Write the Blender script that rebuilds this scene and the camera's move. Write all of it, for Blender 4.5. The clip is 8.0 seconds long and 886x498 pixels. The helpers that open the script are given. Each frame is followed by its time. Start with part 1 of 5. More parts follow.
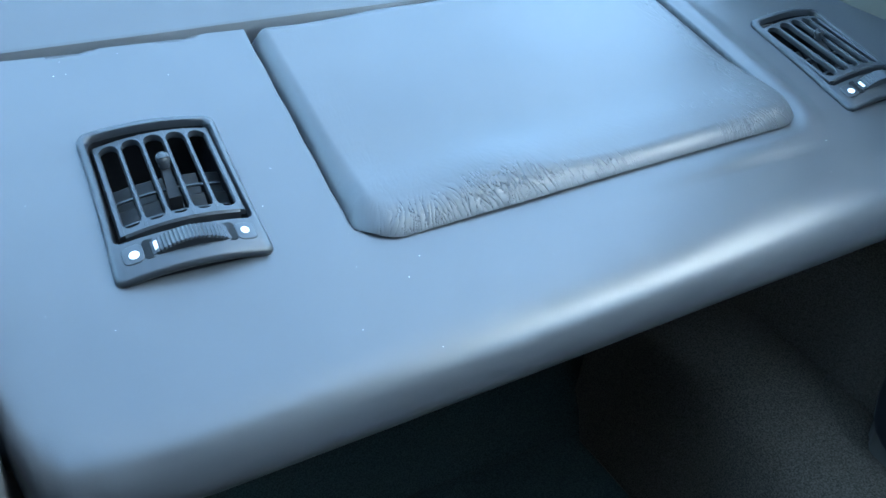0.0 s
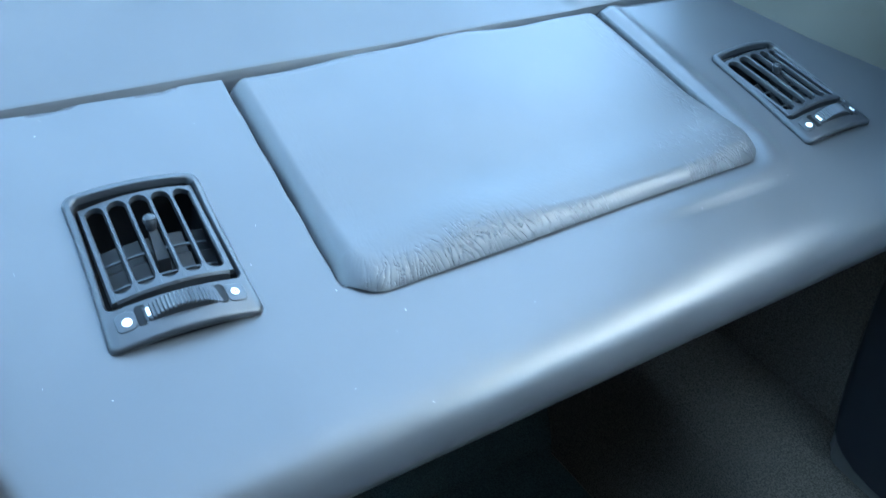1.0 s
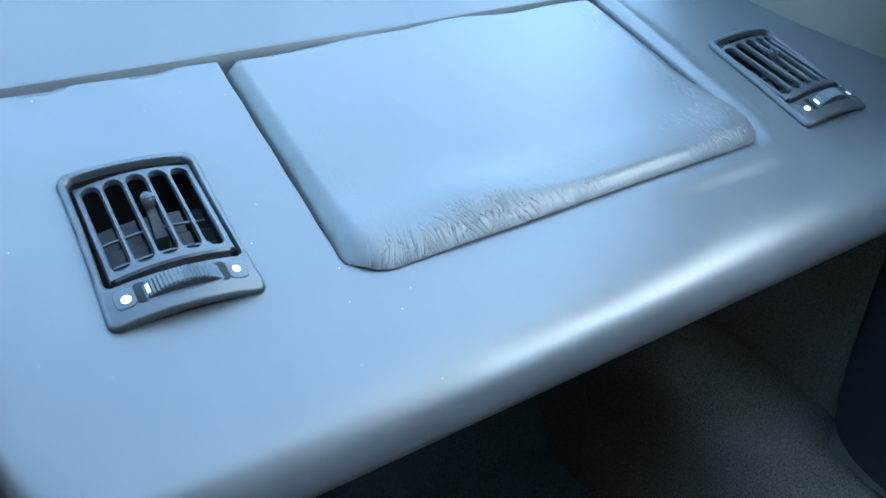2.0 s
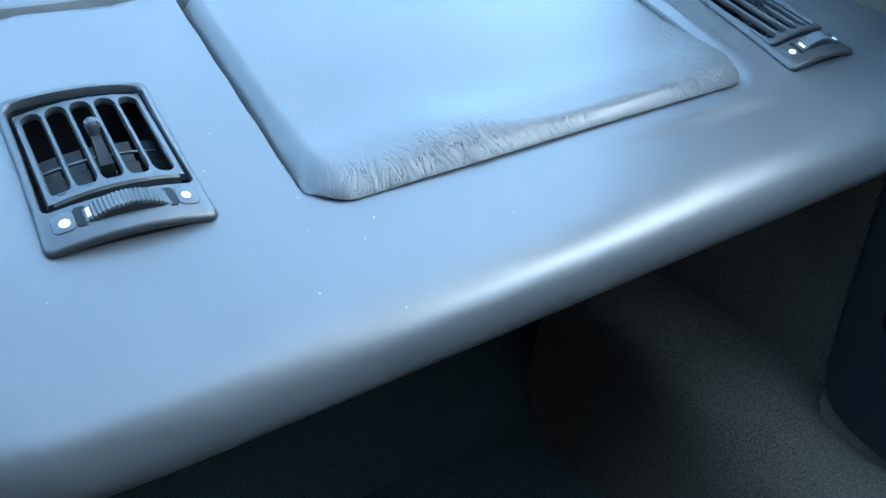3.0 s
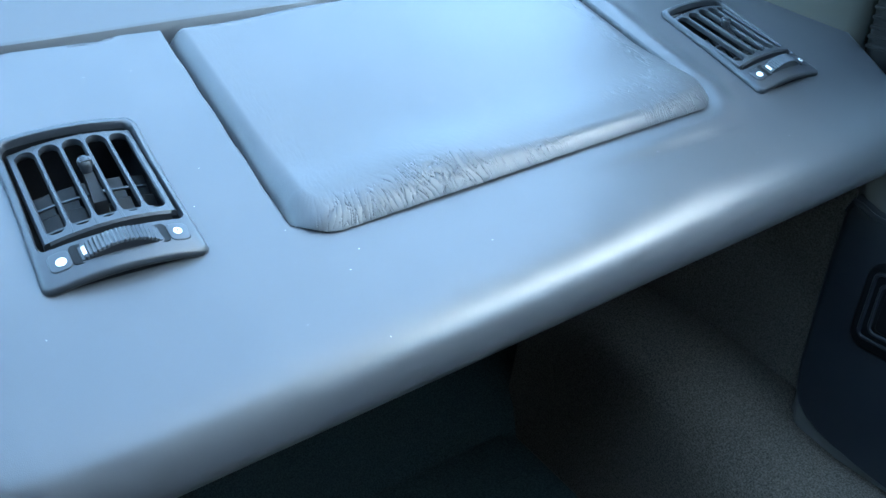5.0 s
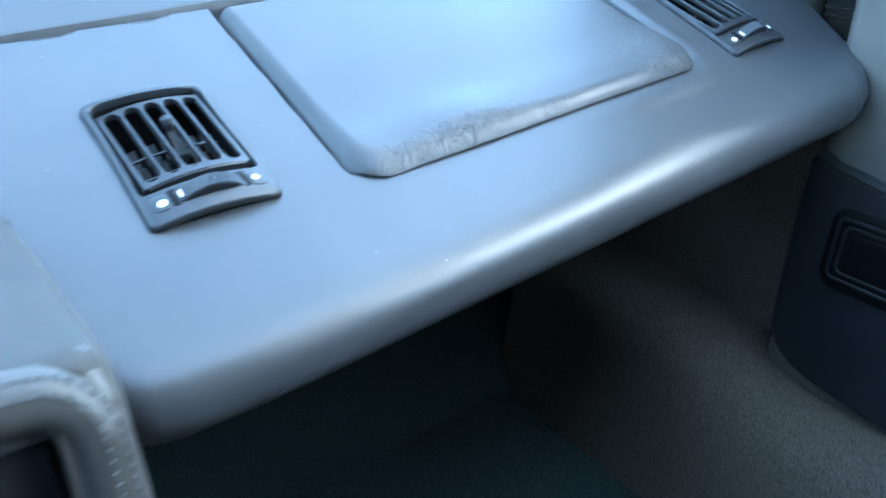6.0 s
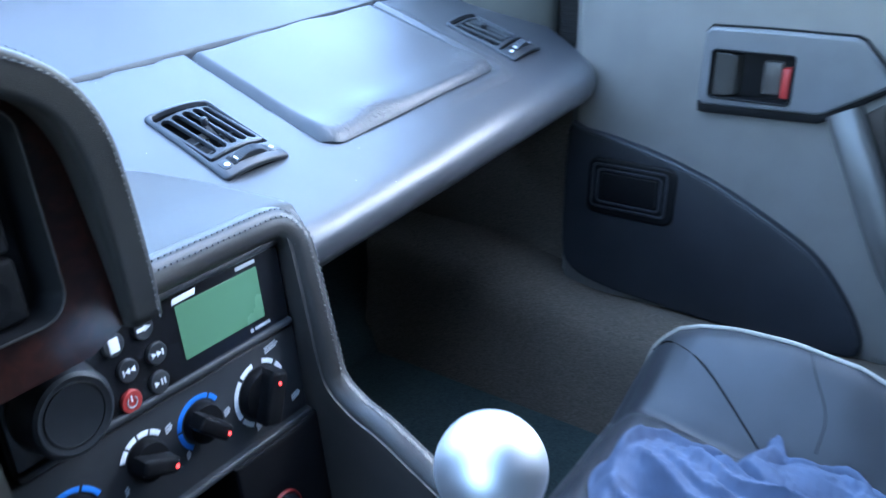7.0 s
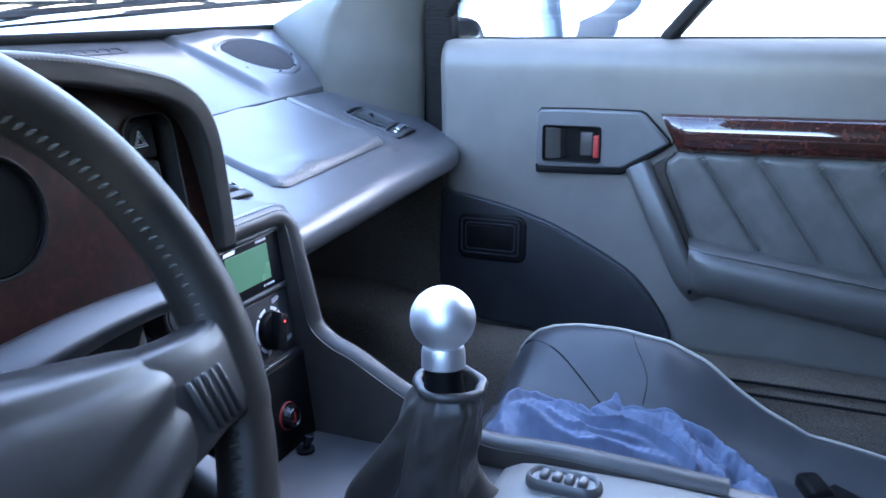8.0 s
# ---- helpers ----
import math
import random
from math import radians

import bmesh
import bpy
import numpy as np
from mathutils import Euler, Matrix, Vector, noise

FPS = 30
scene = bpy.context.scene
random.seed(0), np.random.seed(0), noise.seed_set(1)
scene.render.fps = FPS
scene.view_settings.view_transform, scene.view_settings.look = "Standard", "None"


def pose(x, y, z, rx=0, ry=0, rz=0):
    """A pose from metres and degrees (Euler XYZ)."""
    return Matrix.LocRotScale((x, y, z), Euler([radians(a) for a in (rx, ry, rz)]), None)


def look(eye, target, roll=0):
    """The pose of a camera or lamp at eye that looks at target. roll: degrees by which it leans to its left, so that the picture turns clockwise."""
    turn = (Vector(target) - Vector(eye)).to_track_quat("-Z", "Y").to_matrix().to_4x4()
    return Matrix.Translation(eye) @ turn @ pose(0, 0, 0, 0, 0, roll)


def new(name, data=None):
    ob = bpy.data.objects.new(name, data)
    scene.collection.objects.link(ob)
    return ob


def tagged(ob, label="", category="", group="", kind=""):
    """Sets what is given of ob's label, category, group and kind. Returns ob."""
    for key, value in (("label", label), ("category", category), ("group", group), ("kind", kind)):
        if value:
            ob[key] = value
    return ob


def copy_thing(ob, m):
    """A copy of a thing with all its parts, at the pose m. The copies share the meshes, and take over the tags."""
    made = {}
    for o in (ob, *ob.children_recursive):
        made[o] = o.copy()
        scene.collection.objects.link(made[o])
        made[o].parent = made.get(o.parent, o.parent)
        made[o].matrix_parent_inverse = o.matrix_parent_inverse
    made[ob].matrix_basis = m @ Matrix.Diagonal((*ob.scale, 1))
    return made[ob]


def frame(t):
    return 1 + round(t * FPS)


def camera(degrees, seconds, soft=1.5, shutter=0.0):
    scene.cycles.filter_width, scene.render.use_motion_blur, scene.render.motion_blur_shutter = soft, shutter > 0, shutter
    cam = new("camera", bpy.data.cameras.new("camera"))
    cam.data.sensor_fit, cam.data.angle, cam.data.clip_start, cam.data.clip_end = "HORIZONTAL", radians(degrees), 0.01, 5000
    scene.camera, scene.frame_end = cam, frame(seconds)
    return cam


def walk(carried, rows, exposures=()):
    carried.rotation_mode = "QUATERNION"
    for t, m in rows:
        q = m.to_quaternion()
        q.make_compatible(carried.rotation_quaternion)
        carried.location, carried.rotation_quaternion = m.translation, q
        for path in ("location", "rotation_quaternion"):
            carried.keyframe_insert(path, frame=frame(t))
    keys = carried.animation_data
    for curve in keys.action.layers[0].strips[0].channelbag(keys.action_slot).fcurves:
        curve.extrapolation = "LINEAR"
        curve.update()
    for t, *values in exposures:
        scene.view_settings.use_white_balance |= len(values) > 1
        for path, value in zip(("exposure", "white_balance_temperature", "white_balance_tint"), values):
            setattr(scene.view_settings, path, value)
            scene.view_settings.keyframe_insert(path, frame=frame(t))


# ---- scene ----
cam = camera(55.9, 8.0, shutter=0.35)
PATH = [
    (0, (0.162, -0.209, 0.648), (0.977, 1.333, -0.331), 1.2),
    (0.5, (0.163, -0.209, 0.653), (1.029, 1.305, -0.326), 1.2),
    (1, (0.152, -0.199, 0.679), (1.05, 1.292, -0.305), 1.4),
    (1.2, (0.145, -0.195, 0.688), (1.049, 1.293, -0.296), 1.5),
    (2.3, (0.142, -0.196, 0.643), (1.088, 1.289, -0.307), 1.3),
    (2.5, (0.146, -0.196, 0.634), (1.093, 1.286, -0.318), 1.3),
    (3, (0.155, -0.199, 0.615), (1.114, 1.279, -0.331), 1.1),
    (3.5, (0.155, -0.204, 0.634), (1.124, 1.262, -0.321), 1.3),
    (4, (0.153, -0.209, 0.642), (1.13, 1.249, -0.316), 1.3),
    (4.2, (0.151, -0.208, 0.64), (1.138, 1.251, -0.308), 1.2),
    (5.3, (0.15, -0.206, 0.636), (1.15, 1.244, -0.312), 0.9),
    (5.5, (0.143, -0.207, 0.638), (1.157, 1.231, -0.313), 1.0),
    (6, (0.073, -0.237, 0.636), (1.146, 1.158, -0.315), 0.4),
    (6.1, (0.037, -0.244, 0.641), (1.15, 1.123, -0.303), 0.4),
    (6.3, (-0.047, -0.259, 0.668), (1.152, 1.035, -0.273), 0.4),
    (6.5, (-0.103, -0.296, 0.679), (1.161, 0.954, -0.239), -0.7),
    (7, (-0.241, -0.357, 0.669), (1.265, 0.669, -0.155), -1.0),
    (7.2, (-0.312, -0.38, 0.669), (1.282, 0.56, -0.091), -0.4),
    (7.5, (-0.408, -0.406, 0.656), (1.277, 0.441, -0.007), -1.0),
    (7.6, (-0.434, -0.416, 0.659), (1.273, 0.409, 0.022), -0.8),
    (8, (-0.545, -0.447, 0.657), (1.22, 0.312, 0.101), -0.9),
]
EXPOSURES = [(0, 4.25, 5980, -8), (1.2, 4.45, 6000, -8), (5.5, 4.45, 6000, -7), (6.5, 4.35, 5900, -1), (7.0, 4.4, 5850, 7), (7.5, 4.3, 5800, 12), (8.0, 4.3, 5950, 15)]
walk(cam, [(t, look(eye, target, roll)) for t, eye, target, roll in PATH], EXPOSURES)

# ---------------- world and sun ----------------
SUN_UP, SUN_ROUND = 42.0, 118.0     # the car stands in open shade: skylight alone reaches the cabin
world = bpy.data.worlds.new("sky")
scene.world = world
world.use_nodes = True
wn = world.node_tree.nodes
sky = wn.new("ShaderNodeTexSky")
sky.sky_type, sky.sun_disc = "NISHITA", False
sky.dust_density = 0.5
sky.sun_elevation, sky.sun_rotation = radians(SUN_UP), radians(SUN_ROUND)
world.node_tree.links.new(sky.outputs[0], wn["Background"].inputs[0])
wn["Background"].inputs[1].default_value = 0.15

# ---------------- materials ----------------
def surface(name, colour, rough=0.5, vary=0.15, scale=25.0, grain=900.0, bump=0.15, metal=0.0, coat=0.0, cells=True, spec=0.5, colour2=None, rough_vary=0.08):
    """A material with large stains, fine grain and relief, in metres."""
    m = bpy.data.materials.new(name)
    m.use_nodes = True
    n, link = m.node_tree.nodes, m.node_tree.links.new
    b = n["Principled BSDF"]
    co = n.new("ShaderNodeTexCoord")
    big = n.new("ShaderNodeTexNoise")
    big.inputs["Scale"].default_value, big.inputs["Detail"].default_value = scale, 5
    link(co.outputs["Object"], big.inputs["Vector"])
    mix = n.new("ShaderNodeMix")
    mix.data_type = "RGBA"
    lo = colour2 or tuple(c * (1 - vary) for c in colour)
    hi = colour if colour2 else tuple(min(1, c * (1 + vary)) for c in colour)
    mix.inputs["A"].default_value, mix.inputs["B"].default_value = (*lo, 1), (*hi, 1)
    ramp = n.new("ShaderNodeMapRange")
    ramp.inputs["From Min"].default_value, ramp.inputs["From Max"].default_value = 0.3, 0.7
    ramp.interpolation_type = "SMOOTHSTEP"
    link(big.outputs["Fac"], ramp.inputs["Value"])
    link(ramp.outputs["Result"], mix.inputs["Factor"])
    link(mix.outputs["Result"], b.inputs["Base Color"])
    rr = n.new("ShaderNodeMapRange")
    rr.inputs["To Min"].default_value, rr.inputs["To Max"].default_value = max(0.3 if rough >= 0.29 else 0.02, rough - rough_vary), min(1, rough + rough_vary)
    link(big.outputs["Fac"], rr.inputs["Value"])
    link(rr.outputs["Result"], b.inputs["Roughness"])
    b.inputs["Metallic"].default_value = metal
    b.inputs["Specular IOR Level"].default_value = spec
    b.inputs["Coat Weight"].default_value, b.inputs["Coat Roughness"].default_value = coat, 0.05
    if bump:
        if cells:
            fine = n.new("ShaderNodeTexVoronoi")
            fine.feature = "DISTANCE_TO_EDGE"
            out = "Distance"
        else:
            fine = n.new("ShaderNodeTexNoise")
            fine.inputs["Detail"].default_value = 4
            out = "Fac"
        fine.inputs["Scale"].default_value = grain
        link(co.outputs["Object"], fine.inputs["Vector"])
        bp = n.new("ShaderNodeBump")
        bp.inputs["Strength"].default_value, bp.inputs["Distance"].default_value = bump, 0.6 / grain
        link(fine.outputs[out], bp.inputs["Height"])
        link(bp.outputs["Normal"], b.inputs["Normal"])
    return m


def burl(name, gain=1.0, size=85):
    """Lacquered walnut burl, dark red-brown with black figure."""
    m = surface(name, (0.16, 0.035, 0.016), 0.35, coat=1.0, bump=0, spec=0.15)
    n, link = m.node_tree.nodes, m.node_tree.links.new
    co = n.new("ShaderNodeTexCoord")
    a = n.new("ShaderNodeTexNoise")
    a.inputs["Scale"].default_value, a.inputs["Detail"].default_value, a.inputs["Distortion"].default_value = size, 7, 1.6
    link(co.outputs["Object"], a.inputs["Vector"])
    r = n.new("ShaderNodeValToRGB")
    e = r.color_ramp.elements
    e[0].position, e[0].color = 0.25, (0.006 * gain, 0.0024 * gain, 0.002 * gain, 1)
    e[1].position, e[1].color = 0.80, (0.036 * gain, 0.0085 * gain, 0.0045 * gain, 1)
    k = e.new(0.5)
    k.color = (0.017 * gain, 0.0045 * gain, 0.0028 * gain, 1)
    link(a.outputs["Fac"], r.inputs["Fac"])
    n["Principled BSDF"].inputs["Coat IOR"].default_value = 1.75
    link(r.outputs["Color"], n["Principled BSDF"].inputs["Base Color"])
    return m


def glow(name, colour, strength, base=None):
    m = surface(name, base or colour, 0.25, vary=0.02, bump=0)
    b = m.node_tree.nodes["Principled BSDF"]
    b.inputs["Emission Color"].default_value, b.inputs["Emission Strength"].default_value = (*colour, 1), strength
    return m


def glass(name):
    m = bpy.data.materials.new(name)
    m.use_nodes = True
    b = m.node_tree.nodes["Principled BSDF"]
    b.inputs["Base Color"].default_value = (0.97, 0.99, 0.98, 1)
    b.inputs["Transmission Weight"].default_value, b.inputs["Roughness"].default_value, b.inputs["IOR"].default_value = 1, 0, 1.45
    return m


DASH = surface("dash_leather", (0.031, 0.032, 0.034), 0.36, 0.08, 9, 1500, 0.10, spec=0.58, rough_vary=0.05)
DASHTOP = surface("upper_dash_leather", (0.031, 0.032, 0.034), 0.42, 0.08, 9, 1500, 0.12, spec=0.42, rough_vary=0.05)
LID = surface("lid_leather", (0.036, 0.037, 0.039), 0.36, 0.08, 14, 1300, 0.12, spec=0.47)
PILLARHIDE = surface("pillar_leather", (0.066, 0.066, 0.058), 0.5, 0.10, 14, 1100, 0.15, spec=0.25)
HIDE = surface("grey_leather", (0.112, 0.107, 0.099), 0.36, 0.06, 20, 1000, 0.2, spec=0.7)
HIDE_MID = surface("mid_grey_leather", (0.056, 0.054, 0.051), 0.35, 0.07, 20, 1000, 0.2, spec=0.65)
HOODHIDE = surface("dark_grey_leather", (0.026, 0.024, 0.0215), 0.42, 0.12, 24, 1000, 0.25, spec=0.32)
HIDE_DARK = surface("dark_leather", (0.042, 0.038, 0.034), 0.38, 0.2, 22, 1000, 0.25)
SEATHIDE = surface("seat_leather", (0.040, 0.0415, 0.045), 0.36, 0.08, 18, 900, 0.2, spec=0.55)
WHEELHIDE = surface("worn_wheel_leather", (0.030, 0.0245, 0.019), 0.34, 0.4, 16, 1100, 0.35, colour2=(0.010, 0.0095, 0.009), rough_vary=0.16, spec=0.32)
PADVINYL = surface("smooth_pad_vinyl", (0.022, 0.021, 0.020), 0.30, 0.15, 20, 1400, 0.15, spec=0.5, rough_vary=0.02)
LACE = surface("laced_thread", (0.045, 0.041, 0.036), 0.6, 0.3, 200, 2500, 0.3)
PIPING = surface("pale_piping", (0.42, 0.395, 0.345), 0.55, 0.1, 200, 2500, 0.2)
# brown edge of the door insert, also the painted shade round the pull handle
CHANNEL = surface("dark_brown_trim_and_shade", (0.030, 0.024, 0.020), 0.4, 0.2, 30, 1000, 0.2, spec=0.4)
INSERTHIDE = surface("insert_leather", (0.078, 0.076, 0.072), 0.38, 0.16, 26, 900, 0.25, spec=0.5)
BEZEL = surface("satin_grey_paint", (0.088, 0.089, 0.092), 0.38, 0.06, 30, 2000, 0.08, cells=False, spec=0.6)
THREAD = surface("grey_thread", (0.045, 0.045, 0.045), 0.7, 0.2, 400, 4000, 0.3)
VINYL = surface("blue_grey_vinyl", (0.0145, 0.0155, 0.0185), 0.36, 0.15, 16, 1300, 0.12, spec=0.4)
PLASTIC = surface("grey_plastic", (0.024, 0.025, 0.027), 0.42, 0.08, 60, 2600, 0.25, cells=False, spec=0.35)
VENTGREY = surface("vent_plastic", (0.0125, 0.0135, 0.0155), 0.36, 0.08, 60, 2600, 0.12, cells=False, spec=0.5, rough_vary=0.02)
FLAP = surface("vent_flap_plastic", (0.0050, 0.0050, 0.0055), 0.5, 0.1, 60, 2600, 0.2, cells=False, spec=0.2)
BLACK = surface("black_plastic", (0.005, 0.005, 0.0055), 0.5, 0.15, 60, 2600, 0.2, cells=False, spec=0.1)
GLOSSBLACK = surface("gloss_black", (0.008, 0.008, 0.009), 0.18, 0.1, 60, 2600, 0.03, cells=False)
RUBBER = surface("black_rubber", (0.007, 0.007, 0.007), 0.65, 0.2, 60, 1500, 0.2, cells=False, spec=0.15)
GAUGEBLACK = surface("matt_gauge_black", (0.004, 0.004, 0.004), 0.7, 0.1, 60, 2600, 0.1, cells=False, spec=0.02)
TRAYHIDE = surface("tray_leather", (0.060, 0.060, 0.063), 0.40, 0.10, 18, 1000, 0.2, spec=0.5)
SEALRUBBER = surface("weathered_seal_rubber", (0.040, 0.046, 0.036), 0.6, 0.15, 40, 1500, 0.2, cells=False, spec=0.3)
CARPET = surface("brown_grey_carpet", (0.104, 0.088, 0.072), 0.95, 0.5, 650, 1500, 1.0, cells=False, spec=0.1)
MAT = surface("dark_green_carpet", (0.032, 0.047, 0.047), 0.95, 0.45, 650, 1500, 1.0, cells=False, spec=0.1)
GRILLE = surface("speaker_mesh", (0.028, 0.028, 0.030), 0.8, 0.1, 60, 1400, 1.0, spec=0.05)
WOOD = burl("walnut_burl", 1.4, 62)
# same burl as the door strip; lower gain paints in the hood's shade
FASCIAWOOD = burl("walnut_burl_satin_shaded", 0.75)
FASCIAWOOD.node_tree.nodes["Principled BSDF"].inputs["Coat Weight"].default_value = 0.3
FASCIAWOOD.node_tree.nodes["Principled BSDF"].inputs["Coat Roughness"].default_value = 0.12
ALLOY = surface("brushed_aluminium", (0.80, 0.80, 0.81), 0.46, 0.04, 60, 1800, 0.12, metal=1.0, cells=False)
CHROME = surface("chrome", (0.75, 0.72, 0.66), 0.15, 0.03, 60, 1800, 0.0, metal=1.0)
WHITE = surface("white_print", (0.8, 0.8, 0.8), 0.6, 0.05, 100, 1000, 0)
GREYPRINT = surface("grey_print", (0.45, 0.46, 0.47), 0.6, 0.05, 100, 1000, 0)
BLUE = surface("blue_print", (0.02, 0.16, 0.55), 0.55, 0.05, 100, 1000, 0)
RED = surface("red_paint", (0.30, 0.02, 0.015), 0.5, 0.08, 100, 1000, 0)
LCD = glow("lcd", (0.20, 0.50, 0.30), 0.014, (0.05, 0.11, 0.07))
PILOT = glow("pilot_lamp", (1.0, 0.05, 0.05), 0.25, (0.4, 0.02, 0.02))
FABRIC = surface("blue_cotton", (0.118, 0.148, 0.222), 0.9, 0.10, 30, 2600, 0.3, cells=False, spec=0.15)
HEADLINE = surface("grey_headlining", (0.035, 0.035, 0.035), 0.9, 0.1, 30, 1500, 0.3, cells=False)
CONCRETE = surface("pale_concrete", (0.48, 0.46, 0.43), 0.9, 0.12, 1.5, 60, 0.2, cells=False)
PAINT = surface("silver_paint", (0.45, 0.48, 0.52), 0.3, 0.03, 6, 2000, 0, coat=1.0)
MIRRORPAINT = surface("blue_grey_paint", (0.05, 0.07, 0.10), 0.3, 0.03, 6, 2000, 0, coat=1.0)
PODGREY = surface("satin_grey_plastic", (0.075, 0.074, 0.072), 0.35, 0.08, 60, 2600, 0.2, cells=False)
GLASS = glass("clear_glass")
MIRROR = surface("mirror_glass", (0.9, 0.9, 0.9), 0.02, 0.0, 10, 10, 0, metal=1.0, rough_vary=0.0)

# ---------------- building blocks ----------------
def place(ob):
    return place(ob.parent) @ ob.matrix_basis if ob.parent else ob.matrix_basis.copy()


def part(name, bm, material, parent=None, label="", local=False, sharp=38, thick=0.0, smooth=True):
    """Links a bmesh as one mesh object under a thing or part; its points are given in the world, or in the thing's own space."""
    if parent and not local:
        bm.transform(place(parent).inverted())
    bmesh.ops.recalc_face_normals(bm, faces=bm.faces) if not thick else None
    me = bpy.data.meshes.new(name)
    bm.to_mesh(me)
    bm.free()
    me.materials.append(material)
    me.polygons.foreach_set("use_smooth", [smooth] * len(me.polygons))
    if smooth:
        me.set_sharp_from_angle(angle=radians(sharp))
    ob = new(name, me)
    ob.parent = parent
    if label:
        ob["label"] = label
    if thick:
        mod = ob.modifiers.new("thickness", "SOLIDIFY")
        mod.thickness, mod.offset = thick, -1
    return ob


def thing(name, at, label, category, group="", kind="", turn=None):
    ob = new(name)
    ob.empty_display_size = 0.02
    ob.matrix_basis = Matrix.Translation(at) @ (turn or Matrix())
    return tagged(ob, label, category, group, kind)


def sheet(fn, us, vs, skip=None, wrap=False):
    """A grid of fn(u, v); cells for which skip(u, v) holds are left open."""
    bm = bmesh.new()
    rows = [[bm.verts.new(fn(u, v)) for v in vs] for u in us]
    for i in range(len(us) - (0 if wrap else 1)):
        k = (i + 1) % len(us)
        for j in range(len(vs) - 1):
            if skip and skip((us[i] + us[k]) / 2, (vs[j] + vs[j + 1]) / 2):
                continue
            bm.faces.new((rows[i][j], rows[k][j], rows[k][j + 1], rows[i][j + 1]))
    bmesh.ops.delete(bm, geom=[v for v in bm.verts if not v.link_faces], context="VERTS")
    return bm


def loft(loops, caps=(True, True), closed=True, bm=None):
    """Joins loops of equal length, one after the other."""
    bm = bm or bmesh.new()
    rings = [[bm.verts.new(p) for p in lp] for lp in loops]
    n = len(rings[0])
    for a, b in zip(rings, rings[1:]):
        for i in range(n if closed else n - 1):
            j = (i + 1) % n
            bm.faces.new((a[i], a[j], b[j], b[i]))
    if caps[0]:
        bm.faces.new(rings[0])
    if caps[1]:
        bm.faces.new(rings[-1])
    return bm


def rrect(w, h, r, n=5, cx=0.0, cy=0.0):
    pts = []
    for sx_, sy_, a0 in ((1, 1, 0), (-1, 1, 90), (-1, -1, 180), (1, -1, 270)):
        for i in range(n + 1):
            a = radians(a0 + 90 * i / n)
            pts.append((cx + sx_ * (w / 2 - r) + r * math.cos(a), cy + sy_ * (h / 2 - r) + r * math.sin(a)))
    return pts


def circle(r, n=32, cx=0.0, cy=0.0):
    return [(cx + r * math.cos(2 * math.pi * i / n), cy + r * math.sin(2 * math.pi * i / n)) for i in range(n)]


def inset(poly, d):
    """Moves every corner of a polygon inwards by d."""
    area = sum(a[0] * b[1] - b[0] * a[1] for a, b in zip(poly, poly[1:] + poly[:1]))
    s = 1 if area > 0 else -1
    out = []
    for i, p in enumerate(poly):
        a, b = Vector(poly[i - 1]), Vector(poly[(i + 1) % len(poly)])
        p = Vector(p)
        e1, e2 = (p - a).normalized(), (b - p).normalized()
        n1, n2 = Vector((-e1.y, e1.x)) * s, Vector((-e2.y, e2.x)) * s
        n = (n1 + n2)
        n = n.normalized() * min(2.0, 1 / max(0.3, n.normalized().dot(n1))) if n.length > 1e-6 else n1
        out.append(tuple(p + n * d))
    return out


def slab(poly, to, low, high, bevel=0.002, steps=3):
    """A plate with the outline poly between two heights, its upper edge rounded. to(a, b, c) gives the place in the world."""
    loops = [[to(a, b, low) for a, b in poly]]
    for i in range(steps + 1):
        t = radians(90 * i / steps)
        q = inset(poly, bevel * (1 - math.cos(t))) if i else poly
        loops.append([to(a, b, high - bevel * (1 - math.sin(t))) for a, b in q])
    return loft(loops)


def pierced(outer, holes, to, low, high):
    """A plate with holes through it."""
    bm = bmesh.new()
    edges = []
    for lp in [outer, *holes]:
        vs = [bm.verts.new(to(a, b, high)) for a, b in lp]
        edges += [bm.edges.new((vs[i], vs[(i + 1) % len(vs)])) for i in range(len(vs))]
    bmesh.ops.triangle_fill(bm, use_beauty=True, use_dissolve=False, edges=edges)
    top = list(bm.faces)
    ext = bmesh.ops.extrude_face_region(bm, geom=top)
    down = Vector(to(0, 0, low)) - Vector(to(0, 0, high))
    bmesh.ops.translate(bm, vec=down, verts=[g for g in ext["geom"] if isinstance(g, bmesh.types.BMVert)])
    return bm


def curve(points, per=8, closed=False):
    """A smooth line through points (Catmull-Rom)."""
    p = [Vector(q) for q in points]
    out = []
    n = len(p)
    for i in range(n if closed else n - 1):
        a = p[(i - 1) % n] if closed or i else p[0] * 2 - p[1]
        b, c = p[i], p[(i + 1) % n]
        d = p[(i + 2) % n] if closed or i + 2 < n else c * 2 - b
        for k in range(per):
            t = k / per
            out.append(0.5 * ((2 * b) + (c - a) * t + (2 * a - 5 * b + 4 * c - d) * t * t + (3 * b - a - 3 * c + d) * t ** 3))
    if not closed:
        out.append(p[-1])
    return out


